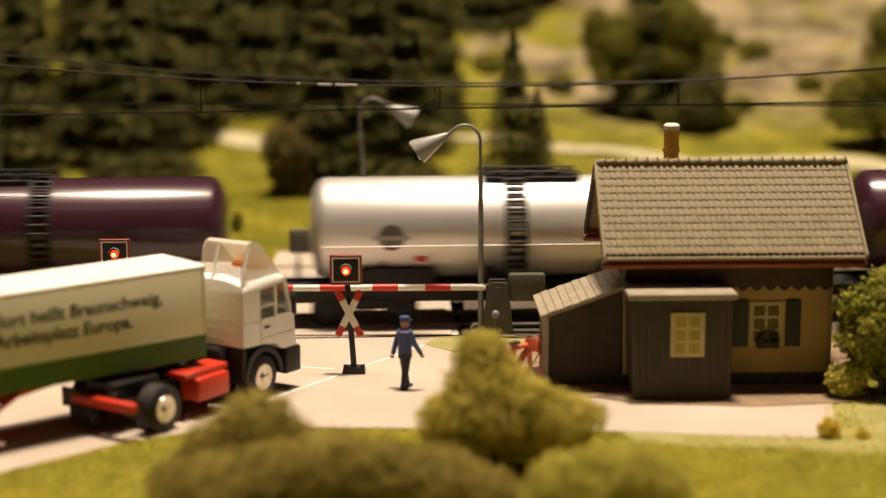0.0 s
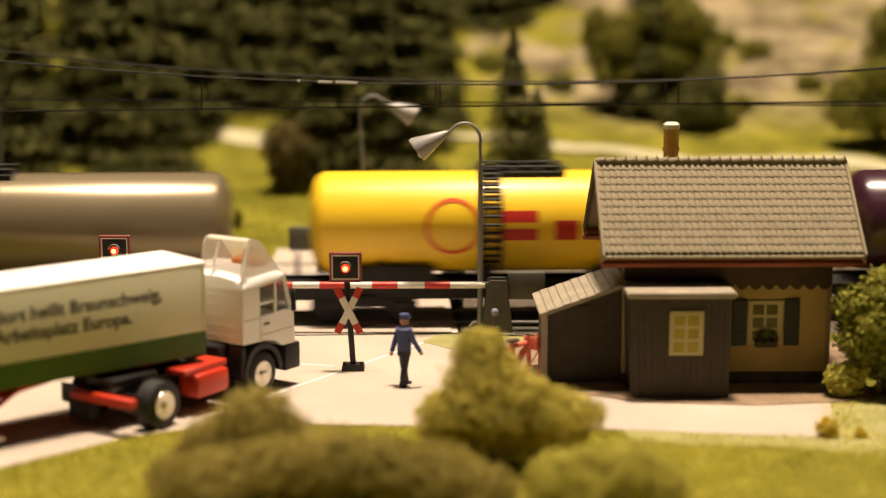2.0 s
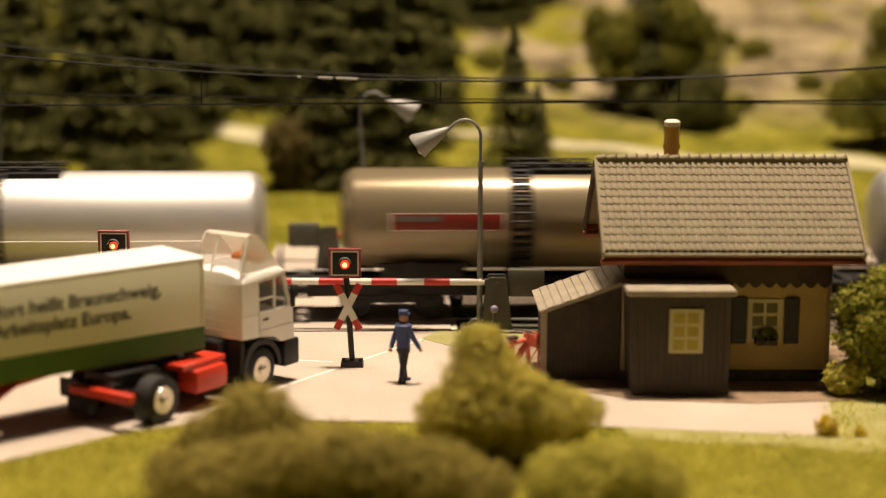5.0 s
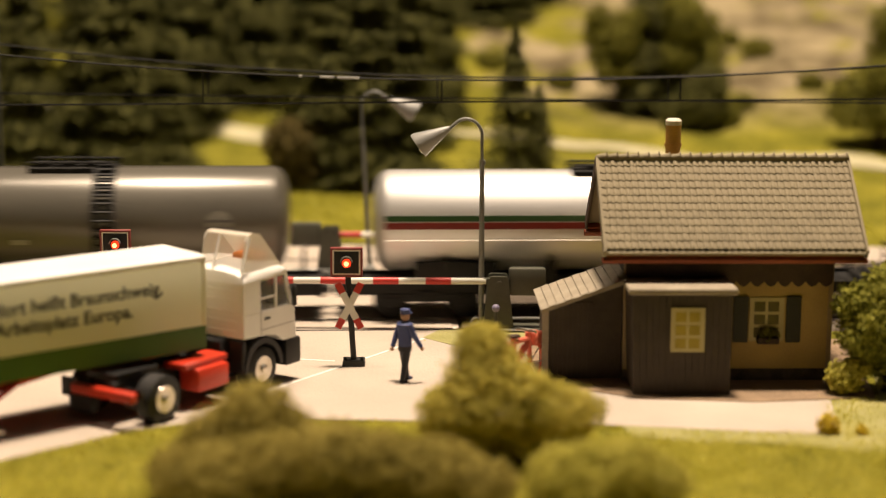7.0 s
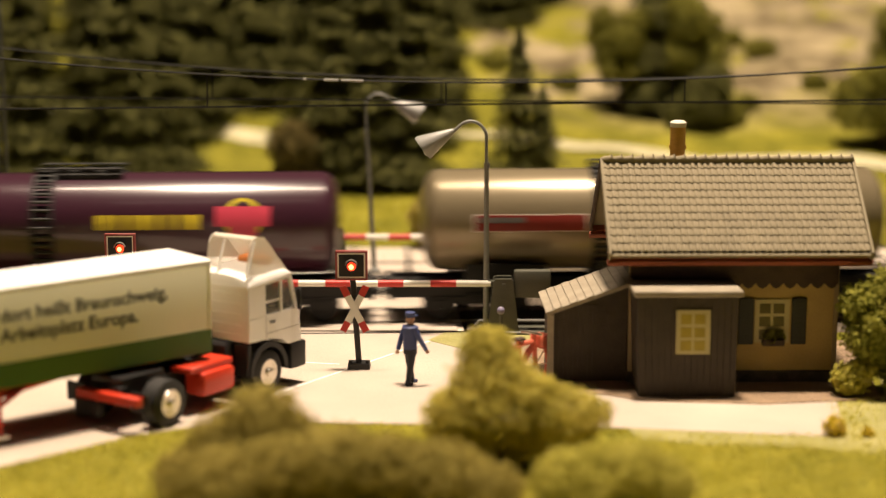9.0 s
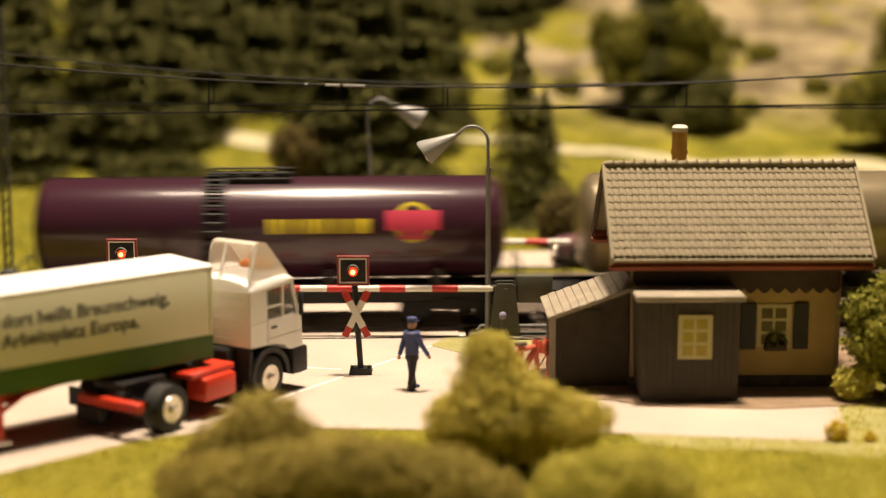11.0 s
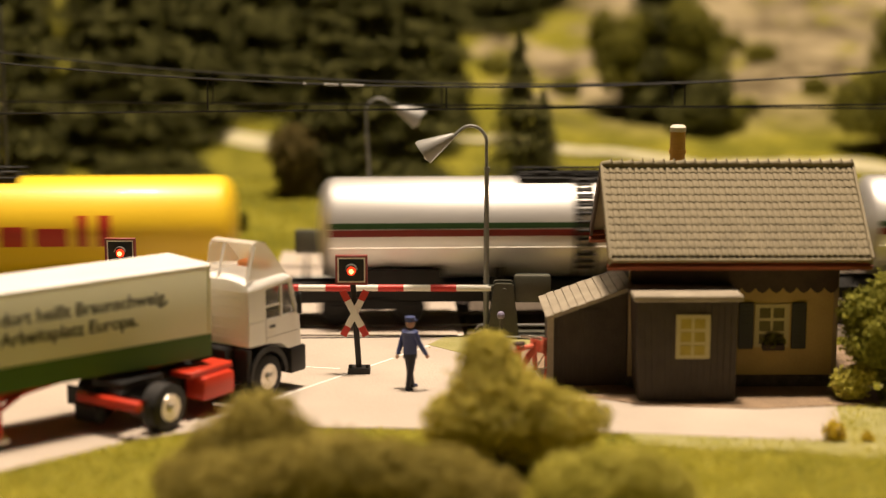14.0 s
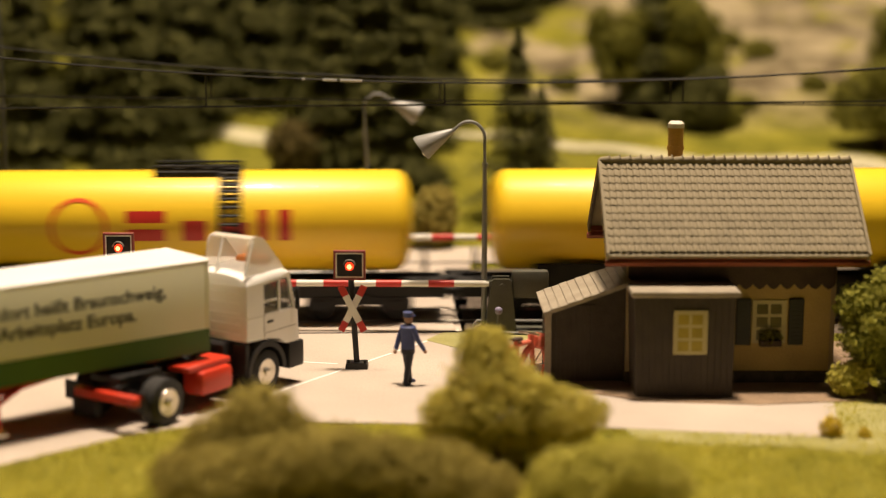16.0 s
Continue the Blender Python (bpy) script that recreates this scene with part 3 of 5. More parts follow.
M_TANKYELLOW = mat("yellow_tank_paint", (0.93, 0.63, 0.025), 0.42, 0, 0.05, 40, 0.03, coat=0.12)
M_TANKPURPLE = mat("dark_purple_tank_paint", (0.045, 0.014, 0.026), 0.28, 0, 0.1, 40, 0.03, coat=0.3)
M_TANKTAUPE = mat("taupe_tank_paint", (0.25, 0.205, 0.125), 0.29, 0.35, 0.08, 40, 0.03)
M_TANKSILVER = mat("silver_tank_paint", (0.74, 0.73, 0.71), 0.46, 0.72, 0.06, 40, 0.03)
M_TANKGREY = mat("dark_grey_tank_paint", (0.15, 0.14, 0.115), 0.3, 0.25, 0.08, 40, 0.03)
M_TANKBLACK = mat("black_tank_paint", (0.028, 0.024, 0.025), 0.5, 0, 0.1, 40, 0.03)
M_DARKGREEN = mat("dark_green_decal", (0.022, 0.06, 0.014), 0.4, 0, 0.08)
M_ORANGERED = mat("orange_red_decal", (0.72, 0.10, 0.015), 0.4, 0, 0.05)
M_DECALYELLOW = mat("yellow_decal", (0.62, 0.50, 0.03), 0.4, 0, 0.05)
M_PINK = mat("pink_red_decal", (0.58, 0.055, 0.10), 0.4, 0, 0.05)
M_DEEPRED = mat("deep_red_decal", (0.24, 0.025, 0.018), 0.4, 0, 0.08)
M_EMBLEM = mat("pale_grey_print", (0.26, 0.25, 0.21), 0.5, 0, 0.2, 2, 0.05)
M_FADED = mat("faded_grey_print", (0.14, 0.13, 0.12), 0.5, 0, 0.2)
M_SIGNGREY = mat("light_grey_decal", (0.36, 0.34, 0.31), 0.5, 0, 0.1)

YEL = (M_TANKYELLOW, False, "yellow tank wagon with red plain lettering and ring", decor_yellow, 1.3)
YELF = (M_TANKYELLOW, True, "yellow tank wagon with red plain lettering and ring", decor_yellow, 1.3)
PUR = (M_TANKPURPLE, True, "dark purple tank wagon with yellow and pink markings", decor_purple, 0.8)
PURN = (M_TANKPURPLE, False, "dark purple tank wagon with yellow and pink markings", decor_purple_late, 0.8)
TAU = (M_TANKTAUPE, False, "taupe tank wagon with a deep red sign panel", decor_taupe, 1.3)
STR = (M_TANKSILVER, False, "silver tank wagon with green and red stripes", decor_stripes, 0.0, True)
STRF = (M_TANKSILVER, True, "silver tank wagon with green and red stripes", decor_stripes, 0.3, True)
SIL = (M_TANKSILVER, False, "silver tank wagon with a round grey emblem", decor_silver, 0.2, True)
GRY = (M_TANKGREY, True, "dark grey tank wagon with a faded emblem", decor_grey, 1.6)
BLK = (M_TANKBLACK, False, "black tank wagon with small faded markings", decor_black, 0.0, True)
TRAIN = [(-2, PUR, -3.0), (-1, SIL, -1.6), (0, PUR, -0.6), (1, YEL, -0.2), (2, TAU, -0.6), (3, STRF, 0.7), (4, TAU, 0.3), (5, SIL, -1.4), (6, STRF, -0.3), (7, GRY, 0.9),
         (8, TAU, 1.3), (9, PURN, 2.3), (10, TAU, 3.5), (11, PURN, 2.1), (12, BLK, -1.1), (13, STR, -0.0), (14, STRF, -0.1), (15, YEL, 0.6), (16, YELF, -1.1), (17, YELF, -1.2), (18, YELF, -0.9)]
# way of the train, every half second
TRAVEL = [-66.4, 19.5, 108.2, 193.6, 280.9, 366.6, 456.3, 544.0, 634.3, 722.8, 810.0, 896.8, 984.4, 1073.8, 1165.4, 1252.3, 1343.8, 1432.5, 1527.1, 1624.5, 1723.5, 1823.8, 1924.9, 2026.5, 2129.3, 2227.5, 2329.4, 2428.6, 2531.0, 2630.0, 2730.2, 2827.4, 2931.1]
wagons = [(173 * k + off, tank_wagon(*kind)) for k, kind, off in TRAIN]


def motions():
    for back, w in wagons:
        walk(w, [(k * 0.5, TRACK @ P(s - back - LT / 2, 0, 0)) for k, s in enumerate(TRAVEL)])
    # every wheelset rolls with its wagon, less than a quarter turn a row
    times = [k / FPS for k in range(16 * FPS + 1)]
    turns = np.polyval(np.polyfit(np.arange(33) * 0.5, TRAVEL, 4), times) / 5.5
    rolled = [(t, P(0, 0, 5.5) @ pose(0, 0, 0, 0, math.degrees(a), 0)) for t, a in zip(times, turns)]
    for ws in wheelsets:
        x = ws.matrix_basis.translation.x
        walk(ws, [(t, Matrix.Translation((x, 0, 0)) @ m) for t, m in rolled])


# ---- catenary ----
def wire_pair(y0, yaw, droppers, sag, contact_z, climb, drop):
    c = thing("overhead_wire", Matrix.Translation((0, y0 * MM, 0)) @ pose(0, 0, 0, 0, 0, yaw), "thin dark overhead contact wire with droppers", "wire", "overhead wires")

    def low(x):
        return contact_z + climb * x

    def high(x):
        return contact_z + 6.9 + drop * ((x - sag) / 150) ** 2
    part("contact_wire", T([(x, 0, low(x)) for x in np.linspace(-420, 420, 9)], 0.3, 6), M_WIRE, c)
    part("messenger_wire", T([(x, 0, high(x)) for x in np.linspace(-260, 260, 31)], 0.29, 6), M_WIRE, c)
    for x in droppers:
        part("dropper", T([(x, 0, low(x)), (x, 0, high(x))], 0.26, 6), M_WIRE, c)
    return c, high


near_wire, near_height = wire_pair(535, YAW, (-147.5, -73.5, 1.5, 77.5, 152), 20, 68.3, 0.007, 7.2)
for x0, x1 in ((-37, -32.5), (-31.5, -24.5), (-43.5, -42.5)):
    part("splice_sleeve", T([(x0, 0, near_height(x0)), (x1, 0, near_height(x1))], 0.42, 8), M_SHADE, near_wire, "pale metal splice sleeve")
wire_pair(560, -2.2, (-152, -76, 0, 76, 150), 27, 67.4, -0.003, 7.4)


def mast(x, y):
    m = thing("catenary_mast", P(x, y, 0), "dark grey lattice overhead line mast", "mast")
    bm = bmesh.new()
    for dx in (-1.3, 1.3):
        box(bm, dx - 0.4, dx + 0.4, -0.9, 0.9, 0, 98)
    for k in range(24):
        z = 2 + k * 4
        tube(bm, [(-1.2, -0.7, z), (1.2, -0.7, z + 4)], 0.3, 5)
    part("post", bm, M_MASTGREY, m, smooth=False)
    part("foot", B(-3, 3, -3, 3, -1, 2.5, 0.4), M_MASTGREY, m)
    part("bracket", T([(0, 0, 90), (0, -60, 84)], 0.6, 6), M_MASTGREY, m)
    part("insulator", T([(0, -4, 89.6), (0, -7, 89.3)], 1.1, 10), M_SHADE, m, "pale grey insulator")
    part("bracket", T([(0, 0, 80), (0, -58, 70)], 0.5, 6), M_MASTGREY, m)


mast(-159.4, 612)


# ---- level crossing ----
def barrier(m, length, label, arm_z, first=14.7):
    b = thing("barrier", m, label, "barrier", "crossing barriers")
    # pivot at x 0, the arm runs to +x
    n = int(length / 8.05)
    arm = part("arm", T([(4, 0, arm_z), (4 + n * 8.05, 0, arm_z)], 1.02, 12), M_SIGNWHITE, b, "round white barrier arm")
    for k in range(int((length - 15) / 16.2) + 1):
        part("red_band", T([(first + k * 16.2, 0, arm_z), (first + k * 16.2 + 7.9, 0, arm_z)], 1.1, 12), M_SIGNRED, arm, "red band")
    for y in (-3.2, 2.0):
        part("bracket", R([(-4.6, 1), (5.0, 1), (3.2, 16.5), (2.6, 17.2), (-2.2, 17.2), (-2.8, 16.5)], y, y + 1.2), M_MECH, b, "olive-grey pivot bracket", smooth=False)
    part("axle", T([(0, -4, arm_z), (0, 4, arm_z)], 0.7, 10), M_MECH, b)
    part("base_plate", B(-14, 8, -5, 5, 0, 1.0, 0.3), M_MECH, b)
    part("base_rail", T([(-15, -6, 0.6), (-14.2, -6, 2.2), (7.4, -6, 2.2), (8.6, -6, 0.6)], 0.45, 8), M_SHADE, b, "pale grey base rail")
    part("counterweight", B(-14.4, -3.0, -1.8, 1.8, arm_z - 4.3, arm_z + 4.4, 0.9, seg=2), M_MECH, b, "heavy rounded counterweight plate")
    part("weight_arm", B(-6, 5, -0.7, 0.7, arm_z - 1.0, arm_z + 1.0, 0.2), M_MECH, b)


barrier(P(19.3, 512, 0, 0, 0, 180) , 72, "red and white crossing barrier with olive counterweight", 15.2)
barrier(P(-38.5, 603, 0), 82, "red and white crossing barrier beyond the tracks", 14.3, 3.4)


def crossing_signal(m, label, lean):
    s = thing("crossing_signal", m, label, "signal", "crossing signals")
    part("foot", R([(-3.2, 0), (3.2, 0), (3.0, 1.6), (-3.0, 1.6)], -2.6, 2.6), M_BLACK, s, smooth=False)
    for x in (-2.4, 2.4):
        part("bolt", T([(x, -1.4, 1.5), (x, -1.4, 2.5)], 0.5, 8), M_BLACK, s)
    part("post", T([(0, 0, 1), (lean * 26, 0.2, 27)], 0.85, 12), M_BLACK, s)
    cx = lean * 29.5
    panel = part("panel", B(cx - 4.0, cx + 4.0, -0.8, 0.4, 25.9, 33.2, 0.15), M_BLACK, s, "black square lamp panel")
    bm = bmesh.new()
    for a in ((cx - 4.5, cx + 4.5, 25.4, 26.0), (cx - 4.5, cx + 4.5, 33.1, 33.7)):
        box(bm, a[0], a[1], -1.2, 0.6, a[2], a[3], 0.1)
    for a in ((cx - 4.5, cx - 3.9), (cx + 3.9, cx + 4.5)):
        box(bm, a[0], a[1], -1.2, 0.6, 26.0, 33.1, 0.1)
    part("rim", bm, M_RIM, panel, "dull red rim")
    bm = bmesh.new()
    for a in ((cx - 3.9, cx + 3.9, 26.0, 26.4), (cx - 3.9, cx + 3.9, 32.7, 33.1)):
        box(bm, a[0], a[1], -1.0, 0.5, a[2], a[3])
    for a in ((cx - 3.9, cx - 3.5), (cx + 3.5, cx + 3.9)):
        box(bm, a[0], a[1], -1.0, 0.5, 26.4, 32.7)
    part("border", bm, M_SIGNWHITE, panel, "white border")
    # lamp with a short visor
    bm = bmesh.new()
    n = 10
    ring = [[bm.verts.new((cx + r * math.cos(a), y, 29.7 + r * math.sin(a))) for a in np.linspace(0.1, math.pi - 0.1, n)] for r, y in ((1.7, -0.8), (1.7, -2.6), (1.45, -2.6), (1.45, -0.8))]
    for a, b in zip(ring, ring[1:]):
        for i in range(n - 1):
            bm.faces.new((a[i], a[i + 1], b[i + 1], b[i]))
    part("visor", bm, M_GREY, panel, "small grey visor")
    bulb = ball(bmesh.new(), 0, 0, 0, 1.25, 16)
    part("lamp", bulb, M_LAMPON, panel, "lit red lamp", m=P(cx, -1.1, 29.3))
    core = ball(bmesh.new(), 0, 0, 0, 0.72, 12)
    part("lamp_core", core, M_LAMPCORE, panel, m=P(cx, -1.95, 29.3))
    return s


def add_cross(s, lean):
    cx = lean * 17
    cross = part("warning_cross", B(-0.8, 0.8, -0.95, -0.6, -1.5, 1.5), M_SIGNWHITE, s, "red-tipped white warning cross", m=P(cx, 0, 17.3))
    for a, fwd in ((27, 0.0), (-153, 0.0), (-27, 0.35), (153, 0.35)):
        k = Matrix.Translation((0, -fwd, 0)) @ pose(0, 0, 0, 0, a, 0)
        part("blade", B(-0.95, 0.95, -1.55, -1.0, 0.0, 4.2, m=k), M_SIGNWHITE, cross)
        part("blade_tip", B(-0.95, 0.95, -1.55, -1.0, 4.2, 7.2, m=k), M_SIGNRED, cross, "red tip")


sig = crossing_signal(P(-23.2, 466, 0), "crossing signal with warning cross and lit red lamp", -0.065)
add_cross(sig, -0.065)
crossing_signal(P(-94.0, 489, 0.9), "crossing signal with lit red lamp behind lorry", 0.0)


# ---- street lamps ----
def street_lamp(m, label):
    s = thing("street_lamp", m, label, "street lamp", "street lamps")
    # the arm bends over to +x
    part("foot", T([(0, 0, 0), (0, 0, 1.2), (0, 0, 2.0)], [2.2, 2.2, 1.0], 14), M_GREY, s)
    part("pole", T([(0, 0, 1), (0, 0, 20), (0.1, 0, 52)], [0.95, 0.9, 0.72], 12), M_GREY, s)
    part("collar", T([(0, 0, 51.2), (0, 0, 52.6)], 0.95, 12), M_GREY, s)
    pts = [(0.1, 0, 52), (0.2, 0, 58.5)] + [(5.0 - 4.9 * math.cos(radians(a)), 0, 59.8 + 5.4 * math.sin(radians(a))) for a in range(8, 140, 12)] + [(10.6, 0, 61.7)]
    part("arm", T(pts, 0.52, 10), M_GREY, s, "bent lamp arm")
    head = part("shade", T([(10.0, 0, 62.4), (11.5, 0, 61.6), (12.0, 0, 61.3), (19.2, 0, 57.2), (19.6, 0, 56.9)], [0.75, 1.3, 1.5, 4.0, 3.9], 18), M_SHADE, s, "pale grey conical shade")
    part("bulb", ball(bmesh.new(), 17.9, 0, 56.0, 1.5, 14), M_LAMPGLASS, head, "clear bulb")


street_lamp(P(13.9, 513, 0, 0, 0, 180), "grey street lamp with bent arm and conical shade")
street_lamp(P(-24.4, 610, 0, 0, -3, 0), "grey street lamp beyond the tracks")


# ---- lorry ----
def wheel(m, parent, twin=False):
    w = part("wheel", T([(0, -2.6, 0), (0, -2.2, 0), (0, 2.2, 0), (0, 2.6, 0)], [5.2, 5.9, 5.9, 5.2], 28), M_RUBBER, parent, "black tyre", m=m)
    part("rim", T([(0, -2.3, 0), (0, -2.75, 0), (0, -2.5, 0), (0, -2.5, 0)], [3.6, 3.4, 2.6, 1.4], 22), M_CHROME, w, "chrome rim")
    part("hub", T([(0, -2.4, 0), (0, -3.3, 0), (0, -3.5, 0)], [1.3, 1.1, 0.6], 12), M_CHROME, w)
    return w


def lorry():
    t = thing("articulated_lorry", P(-57.5, 445.0, 0, 0, 0, 57), "white model lorry tractor with red chassis on the road", "lorry")
    # cab: x forward, right side at negative y
    lower = [(-7.9, 15.2), (-7.9, 21.6), (12.7, 21.6), (13.5, 20.8), (14.0, 12.0), (8.6, 12.0), (5.6, 14.0), (1.0, 14.8)]
    bm = R(lower, -14, 14)
    bmesh.ops.bevel(bm, geom=[e for e in bm.edges if abs(e.verts[0].co.y - e.verts[1].co.y) < 0.1 and min(e.verts[0].co.z, e.verts[1].co.z) > 20], offset=0.35, segments=2, affect="EDGES")
    cab = part("cab", bm, M_WHITE, t, "white plastic driver's cab with open side windows", smooth=False)
    part("rear_wall", B(-7.9, -7.1, -13.9, 13.9, 21.5, 30.2, 0.25), M_WHITE, cab)
    # roof: flat rim, rounded shoulders and a raised middle
    roof = [(-14.1, 29.6), (-14.1, 30.6), (-13.2, 31.8), (-11.0, 32.8), (-6.0, 33.6), (6.0, 33.6), (11.0, 32.8), (13.2, 31.8), (14.1, 30.6), (14.1, 29.6)]
    bm = bmesh.new()
    rings = []
    for x, k, up in ((-8.1, 0.0, 0.0), (-7.6, 0.7, 0.0), (-6.0, 1.0, 0.1), (4.0, 1.0, 0.7), (8.0, 0.75, 1.1), (9.8, 0.3, 1.2), (10.4, 0.0, 1.0)):
        rings.append([bm.verts.new((x, y, 29.6 + up + (z - 29.6) * (0.25 + 0.75 * k))) for y, z in roof])
    for a, b in zip(rings, rings[1:]):
        for i in range(len(roof)):
            j = (i + 1) % len(roof)
            bm.faces.new((a[i], a[j], b[j], b[i]))
    bm.faces.new(rings[0][::-1])
    bm.faces.new(rings[-1])
    part("roof", bm, M_WHITE, cab, "rounded white cab roof")
    for z in (16.8, 19.4, 22.2, 25.0, 27.6):
        part("rib", B(-8.2, -7.85, -11.5, 11.5, z, z + 0.55, 0.1), M_WHITE, cab)
    for s in (-1, 1):
        def side(a, b):
            return sorted((s * a, s * b))
        part("rear_side_panel", R([(-7.9, 21.5), (-0.8, 21.5), (-0.8, 30.4), (-7.9, 30.0)], *side(13.1, 14)), M_WHITE, cab, smooth=False)
        part("pillar", R([(11.6, 21.5), (12.8, 21.5), (10.2, 31.2), (8.9, 31.0)], *side(13.1, 14)), M_WHITE, cab, smooth=False)
        part("header", R([(-0.8, 29.5), (9.3, 30.0), (9.0, 31.2), (-0.8, 30.4)], *side(13.1, 14)), M_WHITE, cab, smooth=False)
        part("window_post", B(5.4, 6.1, *side(13.3, 14.05), 21.5, 30.0), M_WHITE, cab)
        part("window_bar", B(-0.8, 5.4, *side(13.4, 13.95), 24.6, 25.1), M_WHITE, cab)
        pane = part("side_window", R([(-0.6, 21.6), (11.5, 21.6), (9.0, 29.9), (-0.6, 29.6)], *side(13.5, 13.7)), M_GLASS, cab, "clear side window", smooth=False)
        pane.visible_shadow = False
        part("door_line", B(-0.9, -0.65, *side(13.9, 14.06), 15.2, 21.6), M_SIGNGREY, cab)
        part("door_line", B(-0.9, 12.9, *side(13.9, 14.06), 16.4, 16.6), M_SIGNGREY, cab)
        part("door_handle", B(0.6, 2.8, *side(14, 14.4), 19.0, 19.6, 0.1), M_BLACK, cab)
        mirror = part("mirror", B(11.6, 12.5, *side(14.4, 15.9), 21.0, 27.0, 0.3), M_BLACK, cab, "black wing mirror")
        part("mirror_arm", T([(11.2, s * 13.8, 26.2), (12.0, s * 15.0, 26.0)], 0.25, 6), M_BLACK, mirror)
        arch = [(8.0 * math.cos(radians(a)), 5.9 + 8.3 * math.sin(radians(a))) for a in range(0, 181, 15)] + [(6.6 * math.cos(radians(a)), 5.9 + 6.9 * math.sin(radians(a))) for a in range(180, -1, -15)]
        part("mudguard", R(arch, *side(8.6, 14.35)), M_BLACK, t, "black wheel arch", smooth=False)
        part("step", B(-8.2, -6.6, *side(9, 13.8), 6.0, 14.6, 0.3), M_BLACK, t)
        part("seat", B(-4.5, -0.5, *side(3.5, 10.5), 17.0, 27.5, 0.8, seg=2), M_TIMBER, cab, "dark brown seat")
    part("dashboard", B(8.0, 12.0, -12.8, 12.8, 20.0, 22.6, 0.5), M_BLACK, cab)
    part("windscreen", R([(9.7, 30.8), (9.9, 30.8), (12.75, 21.6), (12.55, 21.6)], -13, 13), M_GLASS, cab, "clear windscreen", smooth=False)
    part("bumper", B(9.4, 16, -14.4, 14.4, 4.6, 12.0, 0.8, seg=2), M_BLACK, t, "black front bumper")
    for y in (-11, 11):
        part("headlight", B(15.9, 16.2, y - 2, y + 2, 6.5, 8.8), M_CHROME, t)
    # translucent wind deflector on the roof
    outline = [(-7.2, 32.6), (-5.6, 40.6), (-4.4, 42.2), (-2.6, 42.6), (0.4, 42.0), (2.6, 39.8), (6.6, 35.4), (9.6, 32.2)]
    bm = bmesh.new()
    for y0, y1 in ((-13.0, -12.5), (0.6, 1.1)):
        prism(bm, outline, y0, y1)
    for (ax, az), (bx, bz) in zip(outline[2:], outline[3:]):
        prism(bm, [(ax, az), (bx, bz), (bx, bz - 0.5), (ax, az - 0.5)], -12.5, 0.6)
    defl = part("wind_deflector", bm, M_SHELL, t, "milky translucent wind deflector", smooth=False)
    for y in (-13.2, -3.2):
        part("stay", T([(-7.4, y, 32.4), (-4.0, y, 41.6)], 0.4, 6), M_WHITE, defl)
    part("roof_pack", B(3.0, 8.6, -9.5, -1, 33.4, 35.8, 0.9, seg=3), M_ORANGE, defl, "orange pack under the deflector")
    # chassis
    bm = bmesh.new()
    for y in (-4, 4):
        box(bm, -47, 8, y - 1.2, y + 1.2, 7.5, 10.5, 0.2)
    for x in (-46.5, -40, -28, -15):
        box(bm, x, x + 2, -4, 4, 7.8, 10.2)
    part("chassis", bm, M_BLACK, t, "black chassis frame")
    part("fuel_tank", B(-25, -12.5, -13.2, -6.2, 4.2, 10.6, 1.2, seg=2), M_RED, t, "red fuel tank")
    part("fuel_tank", B(-22, -9, 6.2, 13.2, 4.2, 10.6, 1.2, seg=2), M_RED, t, "red fuel tank")
    part("side_step", B(-28, -11.5, -11.5, -4, 10.6, 12.2, 0.3), M_RED, t)
    part("engine", B(-10, 7, -8.5, 8.5, 4, 15.0, 1.0), M_BLACK, t)
    part("gearbox", B(-33, -8, -4, 4, 3.2, 8, 1.0), M_BLACK, t)
    part("fifth_wheel", R([(-46, -5), (-46, 5), (-32, 6), (-30, 0), (-32, -6)], 10.6, 12.4, "z"), M_BLACK, t, smooth=False)
    part("rear_box", B(-48.4, -45.5, 1, 9.5, 1.8, 6.6, 0.5), M_BLACK, t, "black box under the rear beam")
    part("rear_beam", B(-49.6, -47.2, -13.2, 7.5, 7.0, 9.5, 0.4), M_RED, t, "red rear lamp beam")
    part("spray_flap", B(-46.4, -45.8, -13.5, -8, 5.0, 9.8), M_BLACK, t)
    part("spray_flap", B(-46.4, -45.8, 8, 13.5, 5.0, 9.8), M_BLACK, t)
    for x, ys in ((0, (-11.4, 11.4)), (-38, (-11.0, 11.0))):
        for y in ys:
            wheel(P(x, y, 5.9, 0, 0, 0 if y < 0 else 180), t)
        part("axle", T([(x, -10, 5.9), (x, 10, 5.9)], 1.3, 10), M_BLACK, t)


M_ORANGE = mat("orange_plastic", (0.75, 0.28, 0.08), 0.5, 0, 0.1)


def flat_text(text, size, material, parent, m, name="lettering"):
    cu = bpy.data.curves.new("lettering", "FONT")
    cu.body, cu.size, cu.extrude, cu.offset = text, size * MM, 0.00002, 0.00011
    cu.align_x = "RIGHT"
    ob = bpy.data.objects.new("lettering", cu)
    scene.collection.objects.link(ob)
    me = bpy.data.meshes.new_from_object(ob.evaluated_get(bpy.context.evaluated_depsgraph_get()))
    bpy.data.objects.remove(ob)
    me.materials.clear()
    return part(name, me, material, parent, m=m, label="dark printed lettering")


